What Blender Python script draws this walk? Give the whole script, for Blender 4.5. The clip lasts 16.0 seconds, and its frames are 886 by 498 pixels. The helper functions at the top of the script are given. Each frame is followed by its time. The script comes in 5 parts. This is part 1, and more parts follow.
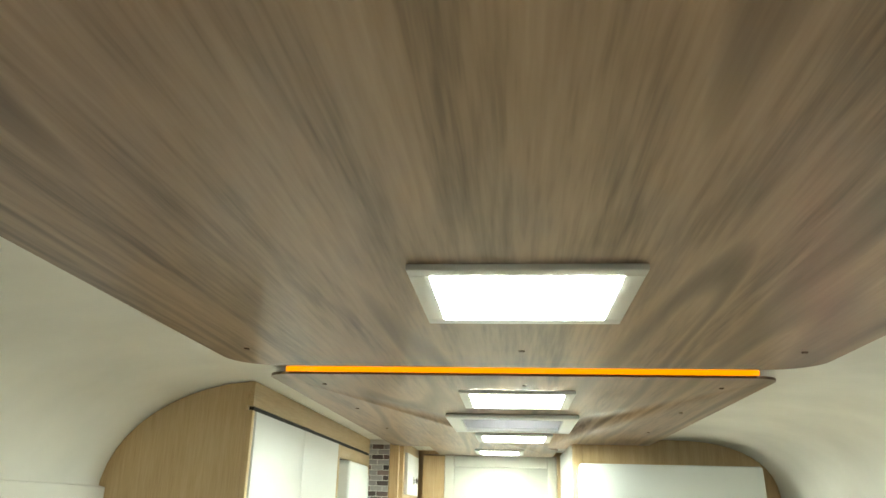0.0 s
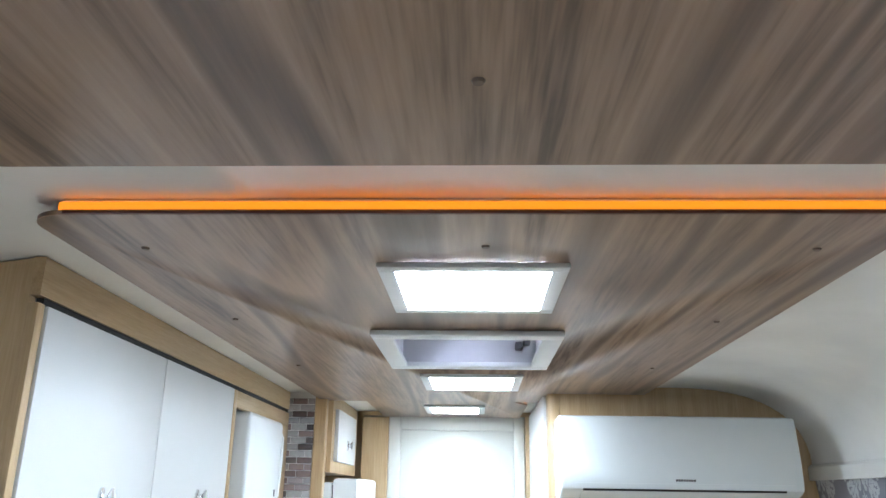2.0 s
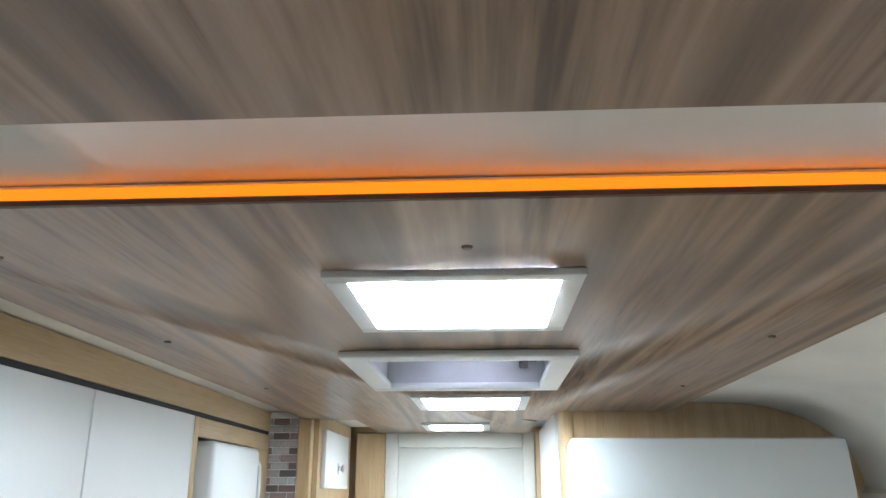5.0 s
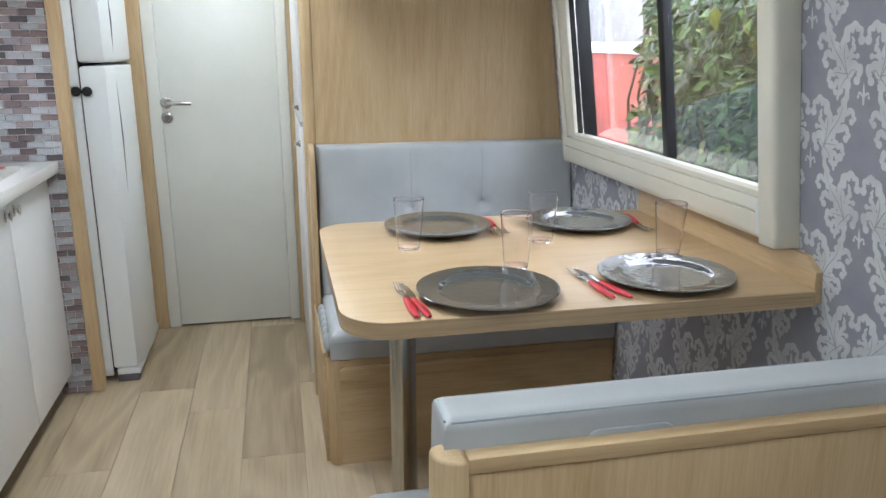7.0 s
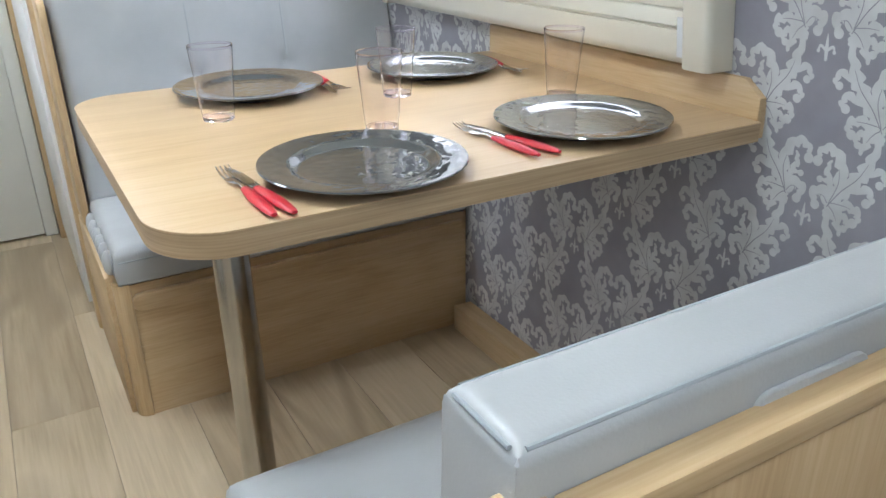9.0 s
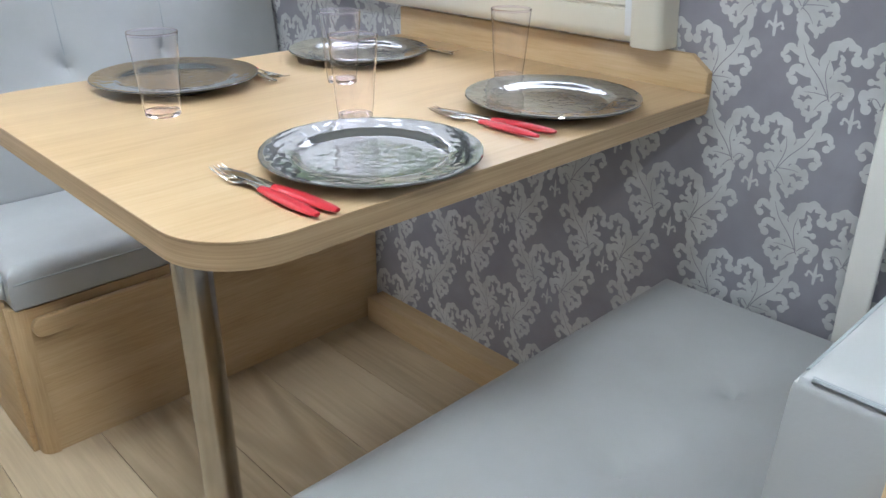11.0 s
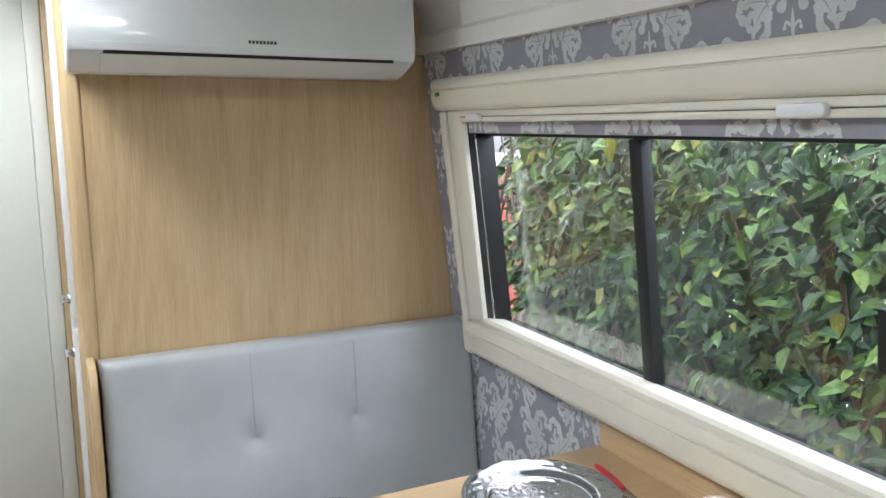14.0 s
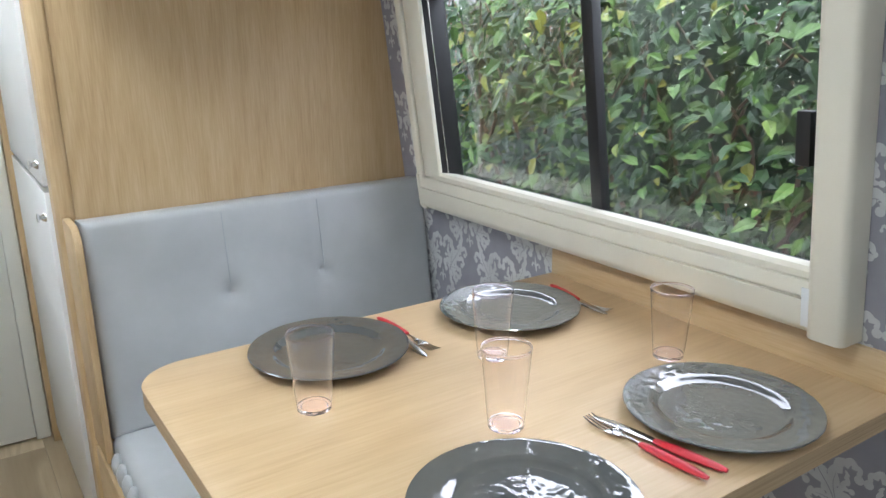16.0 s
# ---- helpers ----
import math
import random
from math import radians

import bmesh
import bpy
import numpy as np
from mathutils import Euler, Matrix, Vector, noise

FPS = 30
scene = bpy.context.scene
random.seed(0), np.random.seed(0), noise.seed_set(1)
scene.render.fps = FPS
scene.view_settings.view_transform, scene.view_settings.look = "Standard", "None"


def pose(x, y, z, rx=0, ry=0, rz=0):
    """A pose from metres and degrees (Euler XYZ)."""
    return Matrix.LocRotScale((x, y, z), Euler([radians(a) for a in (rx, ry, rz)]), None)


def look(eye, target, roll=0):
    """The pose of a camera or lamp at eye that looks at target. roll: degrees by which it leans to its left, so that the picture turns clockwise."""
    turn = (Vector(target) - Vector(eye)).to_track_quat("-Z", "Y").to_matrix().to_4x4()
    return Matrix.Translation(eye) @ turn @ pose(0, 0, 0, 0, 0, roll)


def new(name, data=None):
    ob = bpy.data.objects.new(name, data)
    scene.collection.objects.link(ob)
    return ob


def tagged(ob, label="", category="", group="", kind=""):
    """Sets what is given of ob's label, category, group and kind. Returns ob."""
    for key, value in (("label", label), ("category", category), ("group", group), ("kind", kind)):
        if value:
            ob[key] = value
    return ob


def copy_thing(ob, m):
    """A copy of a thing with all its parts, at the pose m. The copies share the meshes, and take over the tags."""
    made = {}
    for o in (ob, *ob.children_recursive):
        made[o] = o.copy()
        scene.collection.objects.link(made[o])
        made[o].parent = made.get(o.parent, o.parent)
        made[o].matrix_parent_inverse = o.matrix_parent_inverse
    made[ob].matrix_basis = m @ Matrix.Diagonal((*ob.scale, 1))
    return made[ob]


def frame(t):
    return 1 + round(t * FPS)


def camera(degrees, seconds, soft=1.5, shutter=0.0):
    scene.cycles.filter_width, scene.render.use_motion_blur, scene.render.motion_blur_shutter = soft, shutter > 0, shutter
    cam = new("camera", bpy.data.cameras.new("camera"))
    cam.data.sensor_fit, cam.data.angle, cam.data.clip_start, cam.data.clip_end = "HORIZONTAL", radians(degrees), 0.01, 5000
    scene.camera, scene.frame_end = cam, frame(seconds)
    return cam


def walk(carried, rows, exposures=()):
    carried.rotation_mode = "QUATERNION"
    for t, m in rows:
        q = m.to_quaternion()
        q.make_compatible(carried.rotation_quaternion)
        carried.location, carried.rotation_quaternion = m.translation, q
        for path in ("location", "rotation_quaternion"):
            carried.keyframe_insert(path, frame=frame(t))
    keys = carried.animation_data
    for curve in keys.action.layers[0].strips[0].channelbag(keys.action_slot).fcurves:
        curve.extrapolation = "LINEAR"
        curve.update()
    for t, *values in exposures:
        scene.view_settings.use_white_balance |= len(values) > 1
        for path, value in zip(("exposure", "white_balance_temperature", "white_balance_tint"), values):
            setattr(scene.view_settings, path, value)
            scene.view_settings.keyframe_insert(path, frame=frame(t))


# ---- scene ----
cam = camera(59.8, 16.0)
PATH = [
    (0, (0.395, 0.281, 1.635), (0.213, 2.165, 2.279), 1.5),
    (0.5, (0.341, 0.432, 1.603), (0.294, 2.353, 2.156), 0.4),
    (1, (0.385, 0.647, 1.593), (0.343, 2.565, 2.157), 0.1),
    (1.5, (0.434, 0.879, 1.593), (0.351, 2.787, 2.185), 0.8),
    (2, (0.408, 1.11, 1.591), (0.32, 3.013, 2.2), 0.9),
    (2.5, (0.389, 1.284, 1.632), (0.327, 3.181, 2.26), 0.5),
    (3, (0.416, 1.405, 1.689), (0.328, 3.284, 2.368), 0.8),
    (3.2, (0.44, 1.487, 1.735), (0.314, 3.352, 2.446), 0.8),
    (5.5, (0.439, 1.343, 1.643), (0.343, 3.28, 2.129), -0.5),
    (6, (0.466, 1.243, 1.51), (0.579, 3.235, 1.656), -0.2),
    (6.5, (0.519, 1.11, 1.384), (0.804, 3.081, 1.19), 0.4),
    (7, (0.557, 1.035, 1.299), (0.962, 2.924, 0.781), 0.0),
    (7.5, (0.567, 1.098, 1.25), (1.089, 2.913, 0.591), -0.1),
    (8, (0.554, 1.239, 1.238), (1.253, 2.975, 0.534), 0.0),
    (8.5, (0.539, 1.373, 1.197), (1.363, 3.035, 0.45), -0.1),
    (9, (0.546, 1.511, 1.145), (1.45, 3.098, 0.329), -0.8),
    (9.2, (0.539, 1.543, 1.124), (1.502, 3.08, 0.28), -0.8),
    (11.3, (0.353, 1.715, 1.143), (1.623, 3.007, 0.296), 0.7),
    (11.5, (0.371, 1.734, 1.152), (1.57, 3.1, 0.316), 0.7),
    (12, (0.47, 1.801, 1.175), (1.505, 3.308, 0.364), 1.1),
    (12.5, (0.57, 1.862, 1.215), (1.517, 3.429, 0.412), 1.5),
    (13, (0.621, 1.906, 1.282), (1.512, 3.523, 0.515), 1.3),
    (13.5, (0.623, 1.922, 1.381), (1.513, 3.61, 0.782), 0.4),
    (14, (0.627, 1.902, 1.474), (1.513, 3.667, 1.157), -0.2),
    (14.5, (0.585, 1.872, 1.499), (1.494, 3.651, 1.396), -0.3),
    (15, (0.565, 1.853, 1.498), (1.494, 3.62, 1.378), -0.2),
    (15.5, (0.519, 1.831, 1.455), (1.509, 3.539, 1.132), -0.2),
    (16, (0.435, 1.812, 1.368), (1.496, 3.42, 0.822), -0.9),
]
walk(cam, [(t, look(eye, target, roll)) for t, eye, target, roll in PATH],
     [(0, 2.9, 7400, -7), (0.5, 2.65, 6100, 3), (1, 2.65, 5850, 9), (1.5, 2.55, 5400, 9), (2, 2.6, 5650, 9), (2.5, 2.6, 5800, 8), (3, 2.6, 5850, 8), (5.5, 2.4, 5900, 8), (6, 2.2, 6000, 8), (6.5, 2.05, 6150, 10), (7.5, 2.22, 6150, 11), (9, 2.35, 6150, 11), (11.5, 2.3, 6150, 11), (12.5, 2.2, 6150, 11), (13.5, 2.15, 6200, 11), (14, 2.18, 6300, 12), (15, 2.32, 6300, 12), (16, 2.12, 6250, 11)])

# ---- world, sun and exposure ----
world = bpy.data.worlds.new("world")
scene.world = world
world.use_nodes = True
wn = world.node_tree.nodes
sky = wn.new("ShaderNodeTexSky")
sky.sky_type = "NISHITA"
sky.sun_disc = False
sky.sun_elevation = radians(65)
sky.sun_rotation = radians(223)
veil = wn.new("ShaderNodeMix")                     # cloud cover
veil.data_type = "RGBA"
veil.inputs[0].default_value = 0.8
veil.inputs[7].default_value = (12.5, 12.5, 14.2, 1)
world.node_tree.links.new(sky.outputs[0], veil.inputs[6])
world.node_tree.links.new(veil.outputs[2], wn["Background"].inputs[0])
wn["Background"].inputs[1].default_value = 0.15
sun = new("sun", bpy.data.lights.new("sun", "SUN"))
sun.data.energy, sun.data.angle, sun.data.color = 0.6, radians(25), (1, 0.97, 0.92)
sun.matrix_basis = look((-1.2, 0, 9), (1.6, 3, 0))

LED_POWER = 12.5
STRIP_POWER = 0.22


# ---- materials ----
def material(name, color, rough=0.5, metal=0.0, **more):
    m = bpy.data.materials.new(name)
    m.use_nodes = True
    b = m.node_tree.nodes["Principled BSDF"]
    b.inputs["Base Color"].default_value = (*color, 1)
    b.inputs["Roughness"].default_value = rough
    b.inputs["Metallic"].default_value = metal
    for key, value in more.items():
        b.inputs[key.replace("_", " ")].default_value = value
    return m


def node(m, kind, **settings):
    n = m.node_tree.nodes.new(kind)
    for key, value in settings.items():
        n.inputs[key.replace("_", " ")].default_value = value
    return n


def wire(m, a, b):
    m.node_tree.links.new(a, b)


def coords(m, scale=(1, 1, 1)):
    tc = node(m, "ShaderNodeTexCoord")
    mp = node(m, "ShaderNodeMapping", Scale=scale)
    wire(m, tc.outputs["Object"], mp.inputs["Vector"])
    return mp.outputs[0]


def ramp(m, fac, stops):
    r = node(m, "ShaderNodeValToRGB")
    el = r.color_ramp.elements
    while len(el) < len(stops):
        el.new(0.5)
    for e, (p, c) in zip(el, stops):
        e.position, e.color = p, (*c, 1)
    wire(m, fac, r.inputs[0])
    return r.outputs[0]


def math_node(m, op, a, b=None):
    n = node(m, "ShaderNodeMath")
    n.operation = op
    for i, v in enumerate((a, b)):
        if v is None:
            continue
        if isinstance(v, (int, float)):
            n.inputs[i].default_value = v
        else:
            wire(m, v, n.inputs[i])
    return n.outputs[0]


def mix(m, fac, a, b, blend="MIX"):
    n = node(m, "ShaderNodeMix")
    n.data_type, n.blend_type = "RGBA", blend
    for i, v in ((0, fac), (6, a), (7, b)):
        if isinstance(v, tuple):
            n.inputs[i].default_value = (*v, 1)
        elif isinstance(v, (int, float)):
            n.inputs[i].default_value = v
        else:
            wire(m, v, n.inputs[i])
    return n.outputs[2]


def bsdf(m):
    return m.node_tree.nodes["Principled BSDF"]


def bump(m, height, strength=0.2, distance=0.002):
    n = node(m, "ShaderNodeBump", Strength=strength, Distance=distance)
    wire(m, height, n.inputs["Height"])
    wire(m, n.outputs[0], bsdf(m).inputs["Normal"])


def wood(name, axis, dark, mid, pale, rough=0.4, rings=14.0, ring_scale=2.2, streak=45.0, ring_mix=0.5, per_object=0.0, vein=0.0, long=0.22):
    """Grained board: streaks and cathedral figures running along one axis."""
    m = material(name, mid, rough)
    stretch = [1.0, 1.0, 1.0]
    stretch[axis] = 0.05
    v = coords(m, stretch)
    broad = [1.0, 1.0, 1.0]
    broad[axis] = long
    w = coords(m, broad)
    if per_object:
        info = node(m, "ShaderNodeObjectInfo")
        shift = node(m, "ShaderNodeVectorMath")
        shift.operation = "SCALE"
        shift.inputs[0].default_value = (7.0, 13.0, 5.0)
        wire(m, info.outputs["Random"], shift.inputs["Scale"])
        add1, add2 = node(m, "ShaderNodeVectorMath"), node(m, "ShaderNodeVectorMath")
        wire(m, v, add1.inputs[0]), wire(m, shift.outputs[0], add1.inputs[1])
        wire(m, w, add2.inputs[0]), wire(m, shift.outputs[0], add2.inputs[1])
        v, w = add1.outputs[0], add2.outputs[0]
    fine = node(m, "ShaderNodeTexNoise", Scale=streak, Detail=5.0, Roughness=0.65)
    wire(m, v, fine.inputs["Vector"])
    field = node(m, "ShaderNodeTexNoise", Scale=ring_scale, Detail=1.5, Roughness=0.4, Distortion=0.3)
    wire(m, w, field.inputs["Vector"])
    sine = math_node(m, "SINE", math_node(m, "MULTIPLY", field.outputs[0], rings * 6.28))
    ring = math_node(m, "MULTIPLY_ADD", sine, 0.5)
    m.node_tree.nodes[-1].inputs[2].default_value = 0.5
    lines = node(m, "ShaderNodeTexNoise", Scale=streak * 4.5, Detail=2.0, Roughness=0.6)
    wire(m, v, lines.inputs["Vector"])
    fine_mix = math_node(m, "ADD", math_node(m, "MULTIPLY", fine.outputs[0], 0.5), math_node(m, "MULTIPLY", lines.outputs[0], 0.5))
    both = math_node(m, "ADD", math_node(m, "MULTIPLY", ring, ring_mix * 0.35), math_node(m, "MULTIPLY", fine_mix, 1 - ring_mix * 0.35))
    patch = node(m, "ShaderNodeTexNoise", Scale=ring_scale * 1.6, Detail=2.0)
    wire(m, w, patch.inputs["Vector"])
    tone = math_node(m, "ADD", math_node(m, "MULTIPLY", both, 0.75), math_node(m, "MULTIPLY", patch.outputs[0], 0.25))
    col = ramp(m, tone, [(0.34, dark), (0.49, mid), (0.64, pale)])
    if vein:
        line = node(m, "ShaderNodeMapRange")
        line.inputs["From Min"].default_value, line.inputs["From Max"].default_value = 0.55, 1.0
        wire(m, sine, line.inputs["Value"])
        broken = math_node(m, "MULTIPLY", line.outputs[0], math_node(m, "MULTIPLY", fine.outputs[0], vein * 2))
        col = mix(m, broken, col, dark)
    if per_object:
        col = mix(m, per_object, col, ramp(m, info.outputs["Random"], [(0, dark), (0.5, mid), (1, pale)]))
    wire(m, col, bsdf(m).inputs["Base Color"])
    bump(m, fine.outputs[0], 0.12, 0.0008)
    return m


def mottled(name, color, rough, scale=8.0, amount=0.06, grain=300.0, grain_strength=0.05, metal=0.0, **more):
    """Plain surface with faint cloudy variation and fine relief."""
    m = material(name, color, rough, metal, **more)
    v = coords(m)
    cloud = node(m, "ShaderNodeTexNoise", Scale=scale, Detail=4.0)
    wire(m, v, cloud.inputs["Vector"])
    lo = tuple(c * (1 - amount * 2) for c in color)
    hi = tuple(min(1, c * (1 + amount)) for c in color)
    wire(m, ramp(m, cloud.outputs[0], [(0.3, lo), (0.7, hi)]), bsdf(m).inputs["Base Color"])
    fine = node(m, "ShaderNodeTexNoise", Scale=grain, Detail=2.0)
    wire(m, v, fine.inputs["Vector"])
    bump(m, fine.outputs[0], grain_strength, 0.001)
    return m


OAK_D, OAK_M, OAK_P = (0.42, 0.285, 0.145), (0.52, 0.37, 0.20), (0.59, 0.44, 0.258)
oak_z = wood("oak_laminate_upright", 2, OAK_D, OAK_M, OAK_P, 0.42, ring_mix=0.25, streak=60)
oak_x = wood("oak_laminate_lengthwise", 0, OAK_D, OAK_M, OAK_P, 0.40, ring_mix=0.25, streak=60)
oak_y = wood("oak_laminate_along", 1, OAK_D, OAK_M, OAK_P, 0.40, ring_mix=0.25, streak=60)
table_oak = wood("table_laminate", 0, (0.53, 0.365, 0.20), (0.60, 0.43, 0.245), (0.65, 0.485, 0.295), 0.36, ring_mix=0.3, streak=40)
ceiling_wood = wood("ceiling_walnut_laminate", 1, (0.12, 0.078, 0.053), (0.33, 0.228, 0.156), (0.43, 0.313, 0.222), 0.33, rings=5, ring_scale=4.2, streak=26, ring_mix=0.5, vein=0.8, long=0.075)
floor_wood = wood("vinyl_plank", 1, (0.27, 0.20, 0.12), (0.48, 0.38, 0.245), (0.62, 0.51, 0.36), 0.34, rings=4, ring_scale=3.2, streak=20, ring_mix=0.6, per_object=0.45, vein=0.7)
edge_band = mottled("reddish_edge_band", (0.14, 0.05, 0.03), 0.4)
white_ceiling = mottled("white_ceiling_sheet", (0.83, 0.82, 0.775), 0.55, scale=3)
white_gloss = mottled("white_gloss_laminate", (0.74, 0.74, 0.73), 0.42, scale=2, amount=0.02, grain_strength=0.01)
white_plastic = mottled("white_plastic", (0.74, 0.76, 0.76), 0.28, scale=3, amount=0.02, grain_strength=0.01)
ac_plastic = mottled("air_conditioner_plastic", (0.72, 0.75, 0.75), 0.09, scale=3, amount=0.02, grain_strength=0.005)
door_paint = mottled("off_white_door_paint", (0.72, 0.72, 0.665), 0.35, scale=3, amount=0.03)
cream_plastic = mottled("cream_plastic", (0.74, 0.71, 0.60), 0.32, scale=4, amount=0.03)
grey_vinyl = mottled("light_grey_vinyl", (0.45, 0.47, 0.475), 0.36, scale=5, amount=0.06, grain=420, grain_strength=0.12)
wallpaper = mottled("grey_lilac_wallpaper", (0.30, 0.295, 0.335), 0.5, scale=14, amount=0.06, grain=700, grain_strength=0.15)
silver_print = mottled("pale_silver_print", (0.60, 0.61, 0.61), 0.42, scale=16, amount=0.08, grain=700, grain_strength=0.15)
steel = mottled("brushed_steel", (0.55, 0.54, 0.52), 0.22, metal=1.0, scale=20, amount=0.05)
chrome = material("chrome", (0.72, 0.72, 0.72), 0.12, 1.0)
black_metal = mottled("black_anodised_metal", (0.006, 0.006, 0.007), 0.55)
plank_joint = mottled("plank_joint", (0.20, 0.15, 0.10), 0.6)
dark_gap = material("dark_gap", (0.02, 0.018, 0.016), 0.7)
grey_plastic = mottled("grey_plastic", (0.12, 0.12, 0.135), 0.45)
counter_white = mottled("white_solid_surface", (0.80, 0.80, 0.77), 0.2, scale=6, amount=0.02)
red_plastic = mottled("red_plastic", (0.56, 0.025, 0.04), 0.3, scale=9, amount=0.04)
grout = mottled("white_grout", (0.78, 0.78, 0.78), 0.6)
screw_dark = material("dark_screw_cap", (0.06, 0.05, 0.045), 0.5)
screw_brown = material("brown_screw_cap", (0.17, 0.12, 0.09), 0.4)
teal_plastic = material("teal_plastic", (0.02, 0.25, 0.30), 0.4)


def glow(name, color, power):
    m = material(name, (0.9, 0.9, 0.9), 0.4)
    bsdf(m).inputs["Emission Color"].default_value = (*color, 1)
    bsdf(m).inputs["Emission Strength"].default_value = power
    return m


led_white = glow("led_diffuser", (0.90, 0.97, 1.0), LED_POWER)
led_mid = glow("led_diffuser_weaker", (0.90, 0.97, 1.0), LED_POWER * 0.75)
led_small = glow("led_diffuser_small", (0.90, 0.97, 1.0), LED_POWER * 0.6)
led_amber = glow("amber_led_strip", (1.0, 0.25, 0.004), STRIP_POWER)
bsdf(led_amber).inputs["Base Color"].default_value = (0.5, 0.16, 0.01, 1)


def clear(name, tint, ior, haze=0.0):
    """Thin clear sheet: see-through, with a gloss that grows towards grazing angles."""
    m = material(name, tint, 0.0)
    m.node_tree.nodes.remove(bsdf(m))
    see = node(m, "ShaderNodeBsdfTransparent", Color=(*tint, 1))
    shine = node(m, "ShaderNodeBsdfGlossy", Roughness=0.02, Color=(1, 1, 1, 1))
    face = node(m, "ShaderNodeLayerWeight", Blend=0.5)
    edge = math_node(m, "MULTIPLY_ADD", math_node(m, "POWER", face.outputs["Facing"], 2.8), 0.85)
    m.node_tree.nodes[-1].inputs[2].default_value = ior
    both = node(m, "ShaderNodeMixShader")
    wire(m, edge, both.inputs[0]), wire(m, see.outputs[0], both.inputs[1]), wire(m, shine.outputs[0], both.inputs[2])
    wire(m, both.outputs[0], m.node_tree.nodes["Material Output"].inputs[0])
    return m


glass = clear("window_glass", (0.95, 0.97, 0.96), 0.025)
cup_plastic = material("clear_cup_plastic", (1.0, 0.99, 1.0), 0.0, Transmission_Weight=1.0, IOR=1.32)
cup_base_plastic = material("lilac_cup_plastic", (0.93, 0.88, 0.97), 0.0, Transmission_Weight=1.0, IOR=1.38)
rain_drop = material("rain_drop", (1, 1, 1), 0.0, Transmission_Weight=1.0, IOR=1.33)

plate_glaze = mottled("grey_glaze", (0.095, 0.102, 0.10), 0.05, scale=20, amount=0.05, grain=70, grain_strength=0.10, IOR=1.6, Coat_Weight=1.0, Coat_Roughness=0.02, Coat_IOR=1.8)
wire(plate_glaze, bsdf(plate_glaze).inputs["Normal"].links[0].from_socket, bsdf(plate_glaze).inputs["Coat Normal"])

brick_tile = material("mosaic_brick", (0.4, 0.35, 0.33), 0.25)
bi = node(brick_tile, "ShaderNodeObjectInfo")
bg = node(brick_tile, "ShaderNodeNewGeometry")
pick = math_node(brick_tile, "FRACT", math_node(brick_tile, "ADD", bi.outputs["Random"], bg.outputs["Random Per Island"]))
rampn = ramp(brick_tile, pick, [(0.0, (0.085, 0.075, 0.078)), (0.22, (0.19, 0.135, 0.13)), (0.45, (0.29, 0.23, 0.225)), (0.7, (0.36, 0.36, 0.375)), (1.0, (0.50, 0.50, 0.52))])
bv = coords(brick_tile)
bcl = node(brick_tile, "ShaderNodeTexNoise", Scale=60.0, Detail=4.0)
wire(brick_tile, bv, bcl.inputs["Vector"])
wire(brick_tile, mix(brick_tile, 0.35, rampn, bcl.outputs[0], "OVERLAY"), bsdf(brick_tile).inputs["Base Color"])


def leaf_material(name, a, b, c):
    m = material(name, b, 0.45, Specular_IOR_Level=0.3)
    g = node(m, "ShaderNodeNewGeometry")
    wire(m, ramp(m, g.outputs["Random Per Island"], [(0.0, a), (0.55, b), (0.93, c), (1.0, (0.22, 0.22, 0.03))]), bsdf(m).inputs["Base Color"])
    bsdf(m).inputs["Subsurface Weight"].default_value = 0.0
    return m


leaf_green = leaf_material("hedge_leaf", (0.006, 0.022, 0.007), (0.022, 0.062, 0.014), (0.085, 0.165, 0.03))
twig = mottled("twig_bark", (0.12, 0.08, 0.05), 0.8)
red_paint = mottled("weathered_red_paint", (0.42, 0.075, 0.05), 0.6, scale=5, amount=0.2)
concrete = mottled("wet_concrete", (0.25, 0.25, 0.24), 0.4, scale=3, amount=0.15)


# ---- building helpers ----
def finish(name, bm, mat, smooth=True):
    me = bpy.data.meshes.new(name)
    bm.normal_update()
    bm.to_mesh(me)
    bm.free()
    me.materials.append(mat)
    if smooth:
        me.polygons.foreach_set("use_smooth", [True] * len(me.polygons))
        me.set_sharp_from_angle(angle=radians(38))
    return me


def part(name, bm, mat, parent=None, label="", smooth=True):
    ob = new(name, finish(name, bm, mat, smooth) if isinstance(bm, bmesh.types.BMesh) else bm)
    if parent is not None:
        ob.parent = parent
        ob.matrix_parent_inverse = parent.matrix_basis.inverted() if parent.parent is None else (parent.parent.matrix_basis @ parent.matrix_parent_inverse @ parent.matrix_basis).inverted()
    if label:
        ob["label"] = label
    return ob


def thing(name, at, label, category, group="", kind=""):
    ob = new(name)
    ob.empty_display_size = 0.05
    ob.matrix_basis = Matrix.Translation(at)
    return tagged(ob, label, category, group, kind)


def structure(name, bm, mat, label, category, smooth=False):
    return tagged(part(name, bm, mat, None, "", smooth), label, category, "", "structure")


def box(x0, x1, y0, y1, z0, z1, bevel=0.0, seg=2, bm=None):
    b = bmesh.new()
    bmesh.ops.create_cube(b, size=1)
    for v in b.verts:
        v.co = Vector((x0 + (v.co.x + 0.5) * (x1 - x0), y0 + (v.co.y + 0.5) * (y1 - y0), z0 + (v.co.z + 0.5) * (z1 - z0)))
    if bevel:
        bmesh.ops.bevel(b, geom=b.edges[:], offset=bevel, segments=seg, profile=0.5, affect="EDGES")
    return join(bm, b) if bm is not None else b


